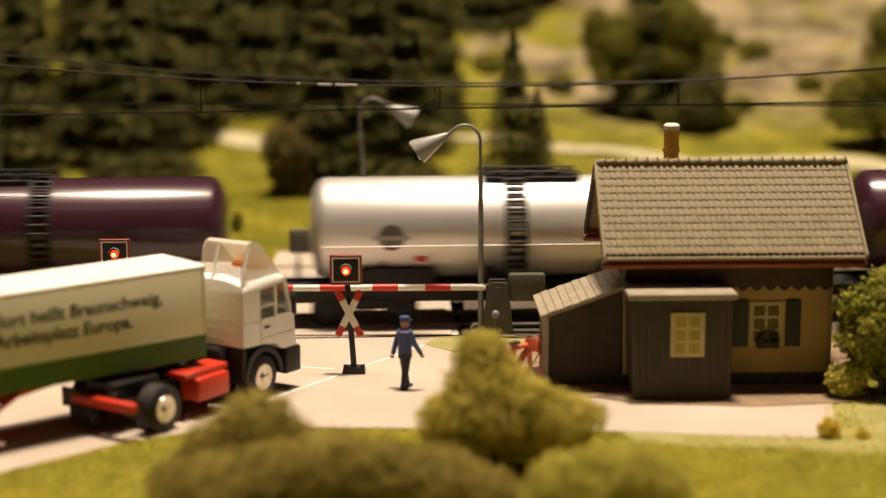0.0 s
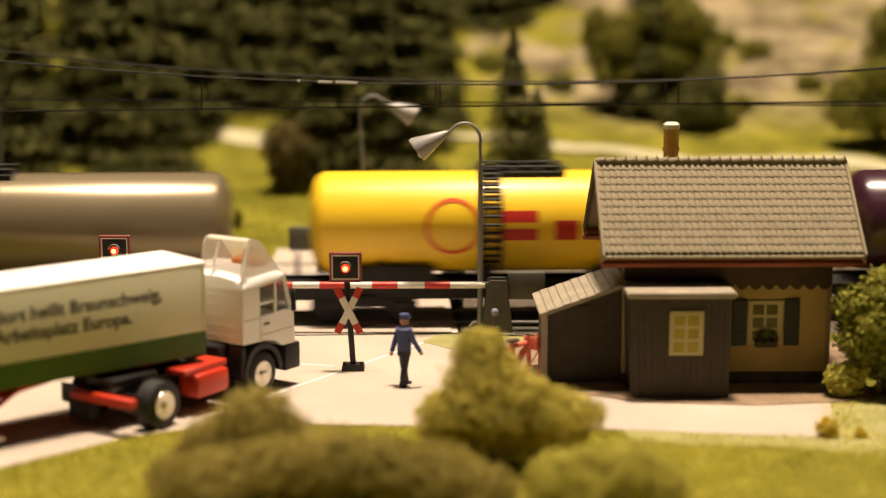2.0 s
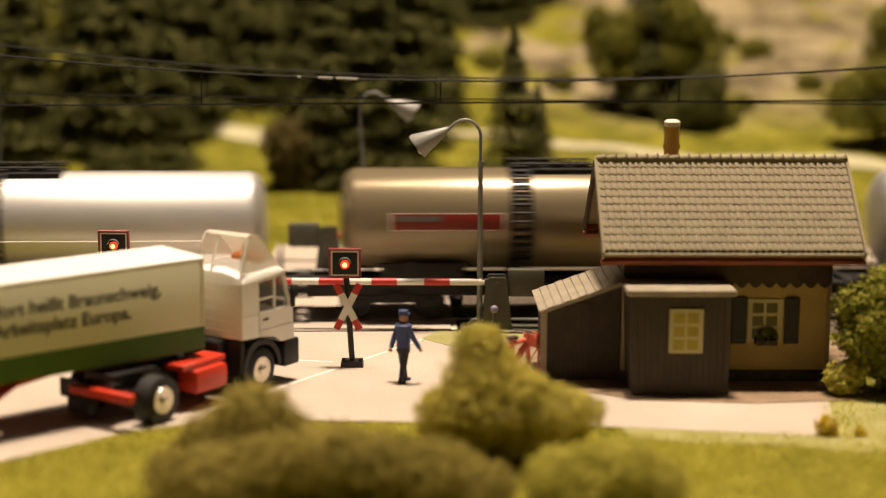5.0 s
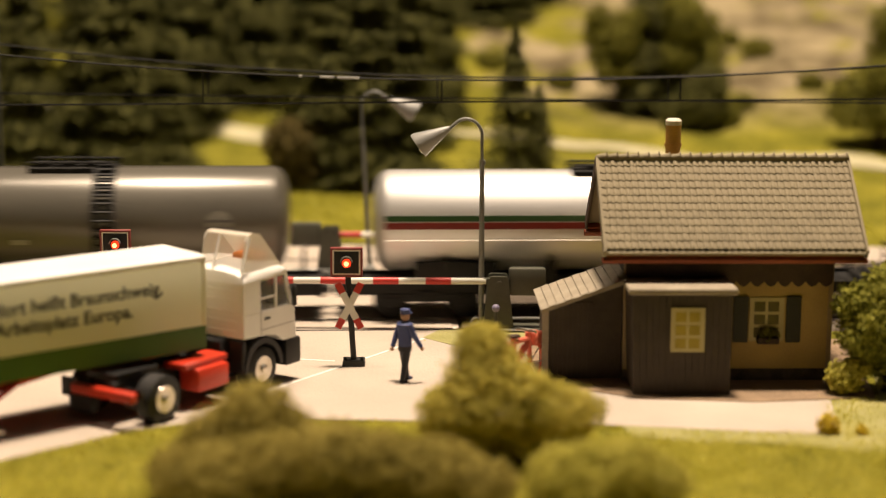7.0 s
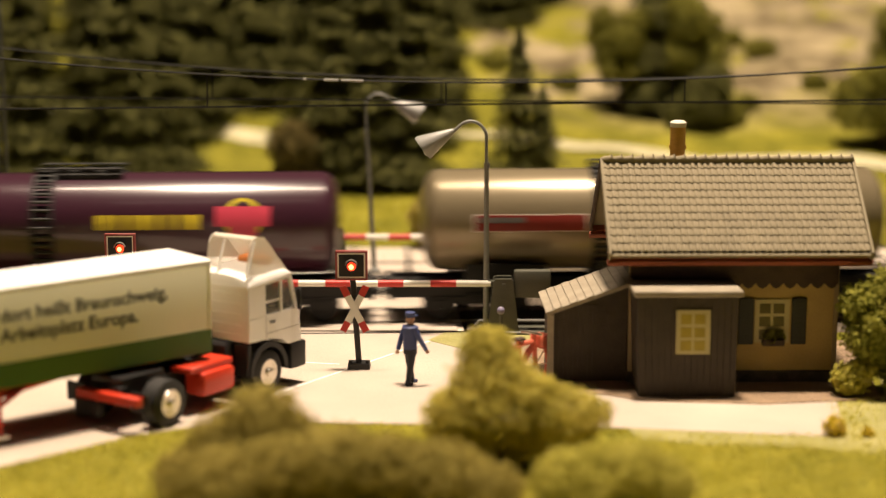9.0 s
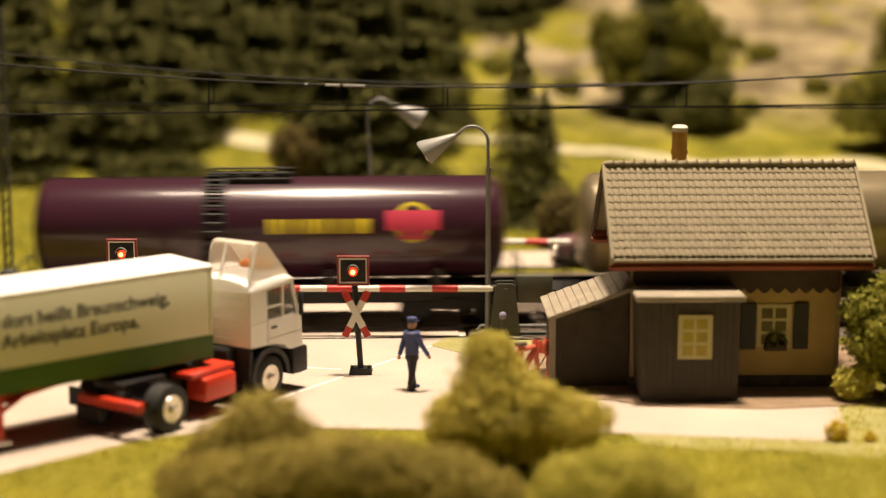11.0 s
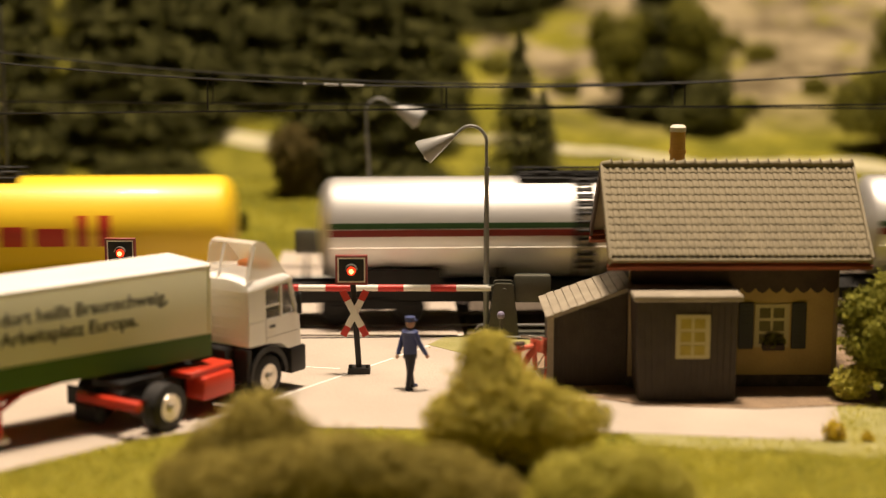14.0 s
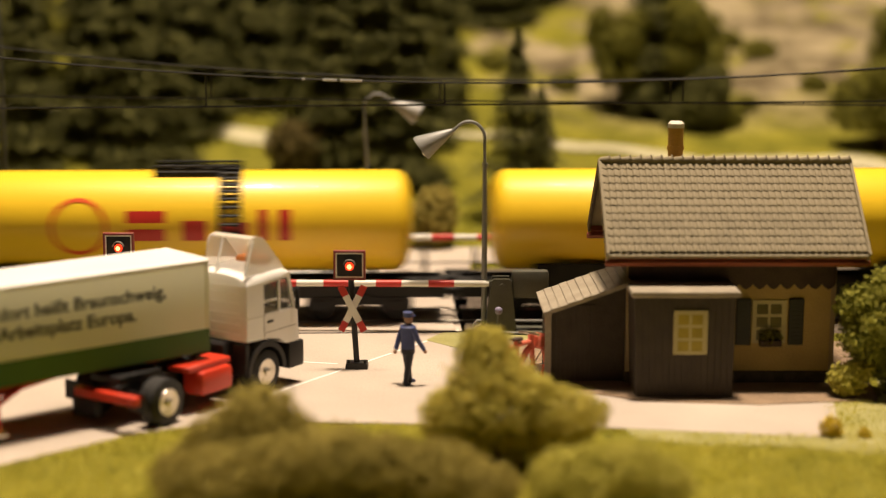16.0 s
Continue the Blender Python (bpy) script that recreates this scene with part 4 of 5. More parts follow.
def trailer():
    # x forward from the tail, the right front lower corner at (0, 0, 14)
    t = thing("box_trailer", P(-59.3, 426.0, 0, 0, 0, 40.7), "cream white box trailer with green stripe and lettering", "trailer")
    L, Wd, z0, z1 = 138, 21.5, 14.2, 37.6
    bm = B(-L, 0, 0, Wd, z0, z1, 0.5, seg=2)
    body = part("box_body", bm, M_TRAILER, t, "cream white box body")
    part("roof", R([(-0.2, z1 - 0.6), (Wd + 0.2, z1 - 0.6), (Wd + 0.2, z1 + 0.5), (Wd - 1.5, z1 + 1.0), (1.5, z1 + 1.0), (-0.2, z1 + 0.5)], -L - 0.2, 0.2, "x"), M_WHITE, body, smooth=False)
    part("stripe", B(-L - 0.05, 0.1, -0.14, Wd + 0.14, z0, z0 + 6.0), M_GREEN, body, "green stripe round the lower edge")
    part("edge_post", B(-0.9, 0.14, -0.18, 0.6, z0 + 6.0, z1 - 0.4, 0.1), M_TRAILER, body)
    flat_text("dort heißt Braunschweig,", 4.5, M_PRINT, body, Matrix.Translation((-12.6 * MM, -0.05 * MM, 30.1 * MM)) @ pose(0, 0, 0, 90, 0, 0))
    flat_text("Arbeitsplatz Europa.", 4.5, M_PRINT, body, Matrix.Translation((-21.2 * MM, -0.05 * MM, 25.3 * MM)) @ pose(0, 0, 0, 90, 0, 0))
    bm = bmesh.new()
    for y in (6.5, 15):
        prism(bm, [(-L, 14.2), (-4, 14.2), (-4, 13.2), (-38, 13.0), (-60, 9.8), (-L, 9.0)], y - 1, y + 1)
    part("chassis", bm, M_RED, t, "red trailer chassis", smooth=False)
    for y in (3.5, 18.5):
        leg = part("landing_leg", B(-60, -57.5, y - 1.2, y + 1.2, 2.2, 14.0, 0.3), M_RED, t, "red landing leg")
        part("foot", B(-61.5, -56, y - 2, y + 2, 1.2, 2.4, 0.3), M_CHROME, leg)
    part("brace", T([(-58, 3.5, 9), (-48, 5, 13.6)], 0.7, 8), M_RED, t)
    part("side_rail", B(-110, -62, 1.2, 2.2, 9.6, 14.2, 0.2), M_RED, t)
    for x in (-128, -114):
        for y in (3.0, 18.5):
            wheel(P(x, y, 5.9, 0, 0, 0 if y < 10 else 180), t)
        part("axle", T([(x, 3, 5.9), (x, 18, 5.9)], 1.2, 10), M_BLACK, t)


lorry()
trailer()


# ---- house ----
def house():
    h = thing("crossing_keepers_house", P(51.2, 449.4, 0, 0, 0, 1.0), "small yellow crossing keeper's house with tiled roof", "house")
    L, D = 56.3, 31.0
    ze, zr = 37.4, 59.4
    oy, ox = 9.4, 6.6
    # walls with gables
    bm = B(0, L, 0, 1.6, 3.2, 35.5)
    front = part("wall", bm, M_PLASTER, h, "yellow plaster front wall")
    part("wall", B(0, L, D - 1.6, D, 3.2, 35.5), M_PLASTER, h)
    gable = [(1.6, 3.2), (D - 1.6, 3.2), (D - 1.6, 35.5), (D / 2, 56), (1.6, 35.5)]
    part("gable_wall", R(gable, 0, 1.6, "x"), M_SHUTTER, h, "dark boarded gable", smooth=False)
    part("gable_wall", R(gable, L - 1.6, L, "x"), M_SHUTTER, h, "dark boarded gable", smooth=False)
    part("stone_base", B(-0.6, L + 0.6, -0.6, D + 0.6, -0.5, 3.4, 0.4), M_STONE, h, "dark stone base")
    for x in (-0.35, L - 0.9):
        part("corner_post", B(x, x + 1.25, -0.35, 1.0, 3.2, 33), M_TRIM, h, "tan corner board")
    # scalloped board under the eave
    pts = [(0, 35)]
    n = 15
    for k in range(n):
        x = L * k / n
        w = L / n
        pts += [(x + w * u, 27.8 - 1.5 * math.sin(math.pi * u)) for u in (0.0, 0.25, 0.5, 0.75)]
    pts += [(L, 27.8), (L, 35)]
    part("scalloped_board", R(pts, -1.0, -0.4), M_TIMBER, h, "dark scalloped eave board", smooth=False)
    # roof slabs
    half = D / 2 + oy
    rise = zr - ze
    slope = math.degrees(math.atan2(rise, half))
    ln = math.hypot(rise, half)
    for s, name in ((1, "front"), (-1, "rear")):
        m = P(-ox, D / 2, zr, 0, 0, 0) if s == 1 else P(L + ox, D / 2, zr, 0, 0, 180)
        m = m @ pose(0, 0, 0, slope, 0, 0)
        roof = part("roof", B(0, L + 2 * ox, -ln, 0, -1.6, -0.6), M_ROOF, h, "weathered grey-brown tiled roof slope", m=m)
        rows = 12
        cols = 40 if s == 1 else 0
        if s == 1:
            tile = bmesh.new()
            w, d = (L + 2 * ox) / cols, 0.957 * ln / rows
            prof = [(0, 0.0), (0.12, 0.42), (0.32, 0.62), (0.55, 0.5), (0.78, 0.12), (1.0, 0.0)]
            top = [[tile.verts.new((u * w, y, z * 0.8 + lift)) for u, z in prof] for y, lift in ((-d * 1.10, 0.26), (-d * 0.92, 0.38), (0.0, -0.02))]
            bot = [tile.verts.new((u * w, -d * 1.10, z * 0.8 - 0.1)) for u, z in prof]
            for i in range(len(prof) - 1):
                tile.faces.new((top[0][i], top[0][i + 1], top[1][i + 1], top[1][i]))
                tile.faces.new((top[1][i], top[1][i + 1], top[2][i + 1], top[2][i]))
                tile.faces.new((bot[i], bot[i + 1], top[0][i + 1], top[0][i]))
            me = finish(tile, True)
            me.materials.append(M_ROOF)
            rest = bmesh.new()
            for r in range(rows):
                for c in range(cols):
                    if r < 7:
                        part("tile", me, M_ROOF, roof, m=P(c * w, -(r) * d - 0.0, -0.6 + 0.02 * ((c * 7 + r * 3) % 5)))
                    else:
                        tmp = me.copy()
                        tmp.transform(Matrix.Scale(1 / MM, 4))
                        tmp.transform(Matrix.Translation((c * w, -r * d, -0.6 + 0.02 * ((c * 7 + r * 3) % 5))))
                        rest.from_mesh(tmp)
                        bpy.data.meshes.remove(tmp)
            tagged(part("lower_tiles", rest, M_ROOF, roof), kind="stuff")
        part("barge_board", B(-0.5, 0.3, -ln - 0.2, 0.3, -2.4, 0.5, 0.1), M_ROOF if s == 1 else M_TIMBER, roof)
        part("barge_board", B(L + 2 * ox - 0.3, L + 2 * ox + 0.5, -ln - 0.2, 0.3, -2.4, 0.5, 0.1), M_ROOF if s == 1 else M_TIMBER, roof)
        part("fascia", B(0.2, L + 2 * ox - 0.2, -ln + 0.9, -ln + 2.0, -3.2, -1.6), M_FASCIA, roof, "dark red-brown fascia board")
        part("gutter", B(-0.6, L + 2 * ox + 0.9, -ln - 0.6, -ln + 1.2, -4.6, -3.1, 0.3), M_FASCIA, roof, "red-brown gutter board")
    for k in range(24):
        x = -ox + (L + 2 * ox) * k / 24
        part("ridge_tile", T([(x, D / 2, zr + 0.05), (x + 2.4, D / 2, zr + 0.15), (x + 3.0, D / 2, zr + 0.3)], [0.85, 1.1, 1.5], 10), M_ROOF, h)
    ch = part("chimney", T([(0, 0, 54), (0, 0, 62.0), (0, 0, 62.0), (0, 0, 63.2), (0, 0, 63.2), (0, 0, 68.2)], [2.1, 2.1, 2.4, 2.4, 2.15, 2.15], 18), M_CHIMNEY, h, "round ochre chimney", m=P(15.4, 22.5, -0.4))
    part("chimney_cap", T([(0, 0, 68.2), (0, 0, 69.4), (0, 0, 70.0)], [2.3, 2.3, 1.6], 18), M_CAP, ch, "white chimney cap")
    # wall window with shutters
    win = part("window", B(34.0, 43.4, -0.5, 0.4, 11.2, 23.2), M_SASH, h, "yellowed six-pane window")
    window_panes(win, 34.0, 43.4, 11.2, 23.2, -0.5, M_DARKPANE)
    for x in (29.6, 44.0):
        sh = part("shutter", B(x, x + 4.0, -0.9, -0.1, 10.8, 23.6, 0.15), M_SHUTTER, h, "dark green shutter")
        for k in range(10):
            part("slat", B(x + 0.5, x + 3.5, -1.1, -0.85, 11.6 + k * 1.15, 12.2 + k * 1.15), M_SHUTTER, sh)
    bx = part("flower_box", B(36.0, 42.0, -2.4, -0.5, 10.6, 12.4, 0.2), M_TIMBER, h, "dark flower box")
    fl = leaf_cloud([((39, -1.6, 13.2), (2.8, 1.2, 1.8))], 140, 0.7, 5)
    part("flowers", fl, M_LEAFY, bx, "dark green flowers")
    return h


def window_panes(win, x0, x1, z0, z1, y, material=M_PANE):
    """Two by three dark panes in a sash."""
    w, d = (x1 - x0), (z1 - z0)
    for i in range(2):
        for j in range(3):
            a, b = x0 + w * (0.13 + 0.4 * i), z0 + d * (0.08 + 0.3 * j)
            part("pane", B(a, a + w * 0.32, y - 0.1, y + 0.05, b, b + d * 0.23), material, win)


def leaf_cloud(blobs, n, size, seed, droop=0.0):
    """Many small folded leaf clumps through ellipsoids ((x, y, z), (rx, ry, rz)), denser towards the skin."""
    rng = np.random.default_rng(seed)
    vol = np.array([b[1][0] * b[1][1] * b[1][2] for b in blobs]) ** 0.67
    pick = rng.choice(len(blobs), n, p=vol / vol.sum())
    c = np.array([b[0] for b in blobs])[pick]
    r = np.array([b[1] for b in blobs])[pick]
    d = rng.normal(size=(n, 3))
    d /= np.linalg.norm(d, axis=1)[:, None]
    bump = 1 + 0.16 * np.sin(d[:, 0] * 7 + seed) * np.cos(d[:, 2] * 9 + seed * 2) + 0.08 * rng.normal(size=n)
    p = c + d * r * (rng.random(n) ** 0.22 * bump)[:, None]
    # loose sprays stand out past the skin, gathered in small lumps
    stray = rng.random(n) < 0.22
    lump = 1 + 0.22 * np.abs(np.sin(d[:, 0] * 13 + seed * 3 + pick) * np.sin(d[:, 1] * 11 + pick * 5) * np.sin(d[:, 2] * 15 + seed))
    p[stray] = (c + d * r * (lump * (0.92 + 0.16 * rng.random(n)))[:, None])[stray]
    p[:, 2] = np.maximum(p[:, 2], 0.3)
    a = rng.normal(size=(n, 3))
    a /= np.linalg.norm(a, axis=1)[:, None]
    b = np.cross(a, d)
    b /= np.linalg.norm(b, axis=1)[:, None] + 1e-6
    s = size * (0.6 + 0.8 * rng.random(n))[:, None]
    q = np.stack([p - a * s, p + b * s * 0.7 + d * s * 0.3, p + a * s, p - b * s * 0.7 + d * s * 0.3], 1).reshape(-1, 3) * MM
    f = np.arange(n * 4).reshape(-1, 4)
    me = bpy.data.meshes.new("leaves")
    me.from_pydata(q.tolist(), [], f[:, [0, 1, 2]].tolist() + f[:, [0, 2, 3]].tolist())
    return me


def board_wall(parent, x0, x1, y, z0, z1, n, material, m=None):
    """Upright boards side by side with narrow joints."""
    w = (x1 - x0) / n
    for k in range(n):
        part("board", B(x0 + k * w + 0.04, x0 + (k + 1) * w - 0.04, y - 0.35 - 0.06 * (k % 3), y, z0, z1), material, parent, m=m)


def bay(h):
    # boarded bay before the front wall, narrower at the foot
    y0 = -15.4
    b = part("bay", R([(0.9, 0.0), (26.3, 0.0), (26.6, 27.2), (0.0, 27.2)], y0 + 0.4, 0.2), M_BOARD, h, "grey-brown boarded bay", smooth=False)
    n = 15
    for k in range(n):
        u0, u1 = k / n + 0.002, (k + 1) / n - 0.002
        lo, hi = (0.9, 26.3), (0.0, 26.6)
        pts = [(lo[0] + (lo[1] - lo[0]) * u0, 0.2), (lo[0] + (lo[1] - lo[0]) * u1, 0.2), (hi[0] + (hi[1] - hi[0]) * u1, 27.0), (hi[0] + (hi[1] - hi[0]) * u0, 27.0)]
        part("board", R(pts, y0 - 0.05 * (k % 3), y0 + 0.4), M_BOARD, b, smooth=False)
    part("bay_roof", B(-1.2, 27.6, y0 - 1.6, 0.4, 27.2, 28.9, 0.35), M_SHEDROOF, b, "pale flat bay roof")
    win = part("window", B(10.2, 19.2, y0 - 0.6, y0 + 0.2, 11.8, 23.6), M_SASH, b, "yellow-cream six-pane window")
    window_panes(win, 10.2, 19.2, 11.8, 23.6, y0 - 0.6)


def shed(h):
    s = part("shed", B(-21.5, -20.3, 2.0, 20, 0, 18), M_BOARD, h, "dark boarded lean-to shed")
    part("corner_post", B(-22.3, -20.6, -0.2, 1.4, 0, 19), M_SHEDROOF, s)
    part("rear_wall", B(-21, 0, 19, 20, 0, 20), M_BOARD, s)
    part("front_panel", B(-20.6, -0.6, 1.4, 2.0, 0, 20), M_BOARD, s)
    board_wall(s, -20.6, -8.6, 1.4, 0, 21.5, 9, M_BOARD)
    part("shed_gable", R([(-20.6, 18.5), (-0.4, 18.5), (-0.4, 27.0)], 1.5, 2.0), M_BOARD, s, smooth=False)
    # sloping board roof
    ang = math.degrees(math.atan2(8.6, 24))
    m = P(0.4, -6.0, 29.3, 0, -ang, 0)
    roof = part("shed_roof", B(-25.2, 0, 0, 27, -0.9, -0.3), M_SHEDROOF, s, "pale grey boarded lean-to roof", m=m)
    n = 11
    for k in range(n):
        x = -25.2 + 25.2 * k / n
        part("roof_board", B(x + 0.06, x + 25.2 / n - 0.06, -0.4, 27.4, -0.3, 0.25 + 0.12 * (k % 2), 0.08), M_SHEDROOF, roof)


h = house()
bay(h)
shed(h)


# ---- figures, bicycle and small things ----
M_NAVY = mat("navy_trousers_paint", (0.012, 0.013, 0.022), 0.6, 0, 0.1)


def figure(m, blue, label):
    """A painted standing figure, one plain mesh."""
    bm = bmesh.new()
    tube(bm, [(-1.2, 1.9, 0.4), (-1.1, 1.5, 1.5), (-0.9, 0.6, 5.2), (-0.8, 0, 9.4)], [0.75, 0.7, 0.95, 1.25], 10)
    tube(bm, [(1.2, -1.6, 0.4), (1.1, -1.4, 1.5), (0.9, -0.5, 5.2), (0.7, 0, 9.4)], [0.75, 0.7, 0.95, 1.25], 10)
    for x, y in ((-1.2, 1.2), (1.2, -2.3)):
        box(bm, x - 0.7, x + 0.7, y - 0.9, y + 1.1, 0, 0.8, 0.25)
    n_legs = len(bm.faces)
    tube(bm, [(0, 0, 8.6), (0, 0, 10), (0, 0, 13.5), (0, 0, 16.0), (0, 0, 16.8)], [1.9, 1.9, 1.95, 2.3, 1.0], 12)
    tube(bm, [(-2.0, 0, 16.0), (-3.0, -1.0, 12.8), (-3.2, -3.0, 9.8)], [0.85, 0.75, 0.6], 8)
    tube(bm, [(2.0, 0, 16.0), (2.9, 0.8, 12.6), (2.9, 2.0, 9.4)], [0.85, 0.75, 0.6], 8)
    n_coat = len(bm.faces)
    ball(bm, -3.2, -3.4, 9.2, 0.6, 8)
    ball(bm, 2.9, 2.2, 8.8, 0.6, 8)
    tube(bm, [(0, 0, 16.4), (0, 0, 17.6)], 0.75, 8)
    ball(bm, 0, -0.1, 18.2, 1.3, 12, 1.15)
    n_head = len(bm.faces)
    tube(bm, [(0, 0, 18.7), (0, 0, 19.4), (0, 0, 20.0), (0, 0, 20.15)], [1.3, 1.35, 1.45, 1.1], 12)
    box(bm, -0.9, 0.9, -2.0, -0.9, 18.8, 19.1)
    bm.faces.ensure_lookup_table()
    for i, f in enumerate(bm.faces):
        f.material_index = 0 if i < n_legs else 1 if i < n_coat else 2 if i < n_head else 3
    me = finish(bm, True)
    for q in (M_NAVY, blue, M_SKIN, blue):
        me.materials.append(q)
    ob = part("figurine", me, blue)
    ob.matrix_basis = m
    tagged(ob, label, "figurine")


figure(P(-8.4, 447.5, 0, 0, 0, 128), M_BLUE, "small painted railway figurine in blue jacket on the yard")
part_ball = part("lilac_knob", ball(bmesh.new(), 0, 0, 8.6, 1.25, 14), M_LILAC, m=P(18.1, 503, 0))
tagged(part_ball, "small lilac knob on a short post by the barrier", "knob")
part("post", T([(0, 0, -0.4), (0, 0, 7.8)], 0.6, 8), M_MECH, part_ball)


def bicycle(m):
    b = thing("bicycle", m, "red model bicycle leaning by the shed", "bicycle")
    for x in (0, 9.5):
        pts = [(x + 4.2 * math.cos(a), 0, 4.4 + 4.2 * math.sin(a)) for a in np.linspace(0, 2 * math.pi, 25)]
        w = part("wheel", T(pts, 0.42, 6, cap=False), M_BIKERED, b, "red wheel rim")
        for a in np.linspace(0, math.pi, 5)[:-1]:
            part("spoke", T([(x - 4 * math.cos(a), 0, 4.4 - 4 * math.sin(a)), (x + 4 * math.cos(a), 0, 4.4 + 4 * math.sin(a))], 0.13, 5), M_SIGNWHITE, w)
    bm = bmesh.new()
    for p, q in (((0, 0, 4.4), (4.4, 0, 4.2)), ((4.4, 0, 4.2), (3.2, 0, 9.6)), ((3.4, 0, 8.8), (8.4, 0, 9.2)), ((4.4, 0, 4.2), (8.4, 0, 8.4)), ((9.5, 0, 4.4), (8.1, 0, 10.6)), ((0, 0, 4.4), (3.4, 0, 8.6))):
        tube(bm, [p, q], 0.5, 8)
    part("frame", bm, M_BIKERED, b, "red frame")
    part("saddle", B(2.0, 4.8, -0.7, 0.7, 9.6, 10.3, 0.25), M_TIMBER, b)
    part("handlebar", T([(7.2, -2.4, 10.8), (8.1, -1.6, 10.8), (8.1, 1.6, 10.8), (7.2, 2.4, 10.8)], 0.3, 6), M_CHROME, b)
    part("basket", B(9.0, 12.0, -1.6, 1.6, 7.8, 10.6, 0.4), M_BIKERED, b, "red luggage box")
    part("skirt_guard", R([(0, 4.6), (3.4, 8.8), (0.6, 8.6), (-2.6, 6.6)], -0.9, 0.9), M_BIKERED, b, smooth=False)


M_BIKERED = mat("faded_red_paint", (0.74, 0.17, 0.10), 0.5, 0, 0.2, 4, 0.1)
bicycle(P(17.2, 439.5, 0, 0, 6, 52) @ Matrix.Scale(1.4, 4))


def parked_car(m):
    c = thing("parked_car", m, "dusky mauve model car parked beyond the tracks", "car")
    # bonnet towards -x, wheels at x 9 and 36
    body = [(0.6, 3.0), (0.0, 5.0), (0.8, 7.6), (3.0, 8.8), (13.0, 10.2), (15.0, 10.6), (38.0, 10.6), (44.0, 10.0), (45.4, 8.0), (45.4, 4.0), (44.6, 3.0)]
    bm = R(body, -9.2, 9.2)
    bmesh.ops.bevel(bm, geom=[e for e in bm.edges if abs(e.verts[0].co.y - e.verts[1].co.y) < 0.1], offset=0.9, segments=2, affect="EDGES")
    b = part("body", bm, M_MAUVE, c, "dusky mauve car body")
    top = [(13.4, 10.4), (19.6, 15.2), (21.2, 15.8), (33.0, 15.8), (34.6, 15.2), (39.6, 10.4)]
    part("cabin", R(top, -7.8, 7.8), M_MAUVE, b, smooth=False)
    for q in (-1, 1):
        y0, y1 = sorted((q * 7.7, q * 7.95))
        for pts in ([(15.8, 11.0), (20.2, 14.8), (26.2, 14.8), (26.2, 11.0)], [(27.2, 11.0), (27.2, 14.8), (33.4, 14.8), (37.4, 11.0)]):
            part("side_window", R(pts, y0, y1), M_DARKPANE, b, smooth=False)
        part("headlight", T([(0.5, q * 6.6, 6.6), (-0.1, q * 6.6, 6.6)], 1.2, 12), M_CHROME, b, "round headlight")
        for x in (9, 36):
            w = part("wheel", T([(0, -1.4, 0), (0, -1.0, 0), (0, 1.0, 0), (0, 1.4, 0)], [3.2, 3.7, 3.7, 3.2], 20), M_RUBBER, c, "black tyre", m=P(x, q * 8.3, 3.7))
            part("rim", T([(0, q * 1.35, 0), (0, q * 1.6, 0)], 2.0, 14), M_CHROME, w)
    part("windscreen", R([(13.9, 10.9), (19.3, 15.1), (19.1, 15.2), (13.6, 10.9)], -7, 7), M_DARKPANE, b, smooth=False)
    part("bumper", B(-0.8, 0.8, -9, 9, 3.2, 4.8, 0.4), M_CHROME, c, "bright bumper")
    part("bumper", B(44.8, 46.2, -9, 9, 3.2, 4.8, 0.4), M_CHROME, c, "bright bumper")


M_MAUVE = mat("dusky_mauve_paint", (0.17, 0.085, 0.10), 0.35, 0, 0.1, 20, 0.05)
parked_car(P(42.3, 637, hill(60, 637) + 0.3, 0, 0, 1))


# ---- plants ----
def bush(x, y, blobs, n, size, seed, material, label, group=""):
    b = thing("bush", P(x, y, 0), label, "bush", group)
    top = blobs[0][0][2]
    part("stem", T([(0, 0, -0.5), (0.2, 0, top * 0.5), (0, 0.2, top)], [0.08 * top + 0.1, 0.06 * top, 0.03 * top], 8), M_BARK, b)
    part("foliage", leaf_cloud(blobs, n, size, seed), material, b)
    return b


bush(13.1, 372, [((-1.0, 0.0, 14.0), (13.0, 9.0, 7.6)), ((-1.0, 0.9, 20.5), (9.4, 7.5, 6.4)), ((-2.4, 1.5, 26.0), (6.4, 5.5, 4.6)), ((-2.4, 1.9, 29.6), (5.2, 4.6, 2.8)), ((15.5, -1.9, 13.4), (9.4, 7.0, 5.4)), ((12.0, -1.0, 9.0), (9.0, 6.0, 5.0)), ((8.0, -1.0, 18.0), (6.0, 5.5, 4.0)), ((-9.5, 0.0, 11.6), (7.6, 6.5, 6.5)), ((-7, 2, 4.5), (8, 6, 5.5)), ((5, 3, 5), (6, 4, 5))], 42000, 0.45, 2, M_PALEOLIVE, "yellow-green blunt bush on the verge", "verge bushes")
bush(-38.6, 350, [((0.0, 0.0, 16.0), (9.0, 8.5, 8.0)), ((-6.0, -1.0, 12.5), (9.5, 7.5, 6.6)), ((6.0, 0, 13.0), (7.0, 6.5, 6.2)), ((-14, -2, 6), (8, 7, 6)), ((0, 0, 4), (10.5, 8, 6))], 26000, 0.5, 3, M_BROWNOLIVE, "rounded brownish olive bush on the verge", "verge bushes")
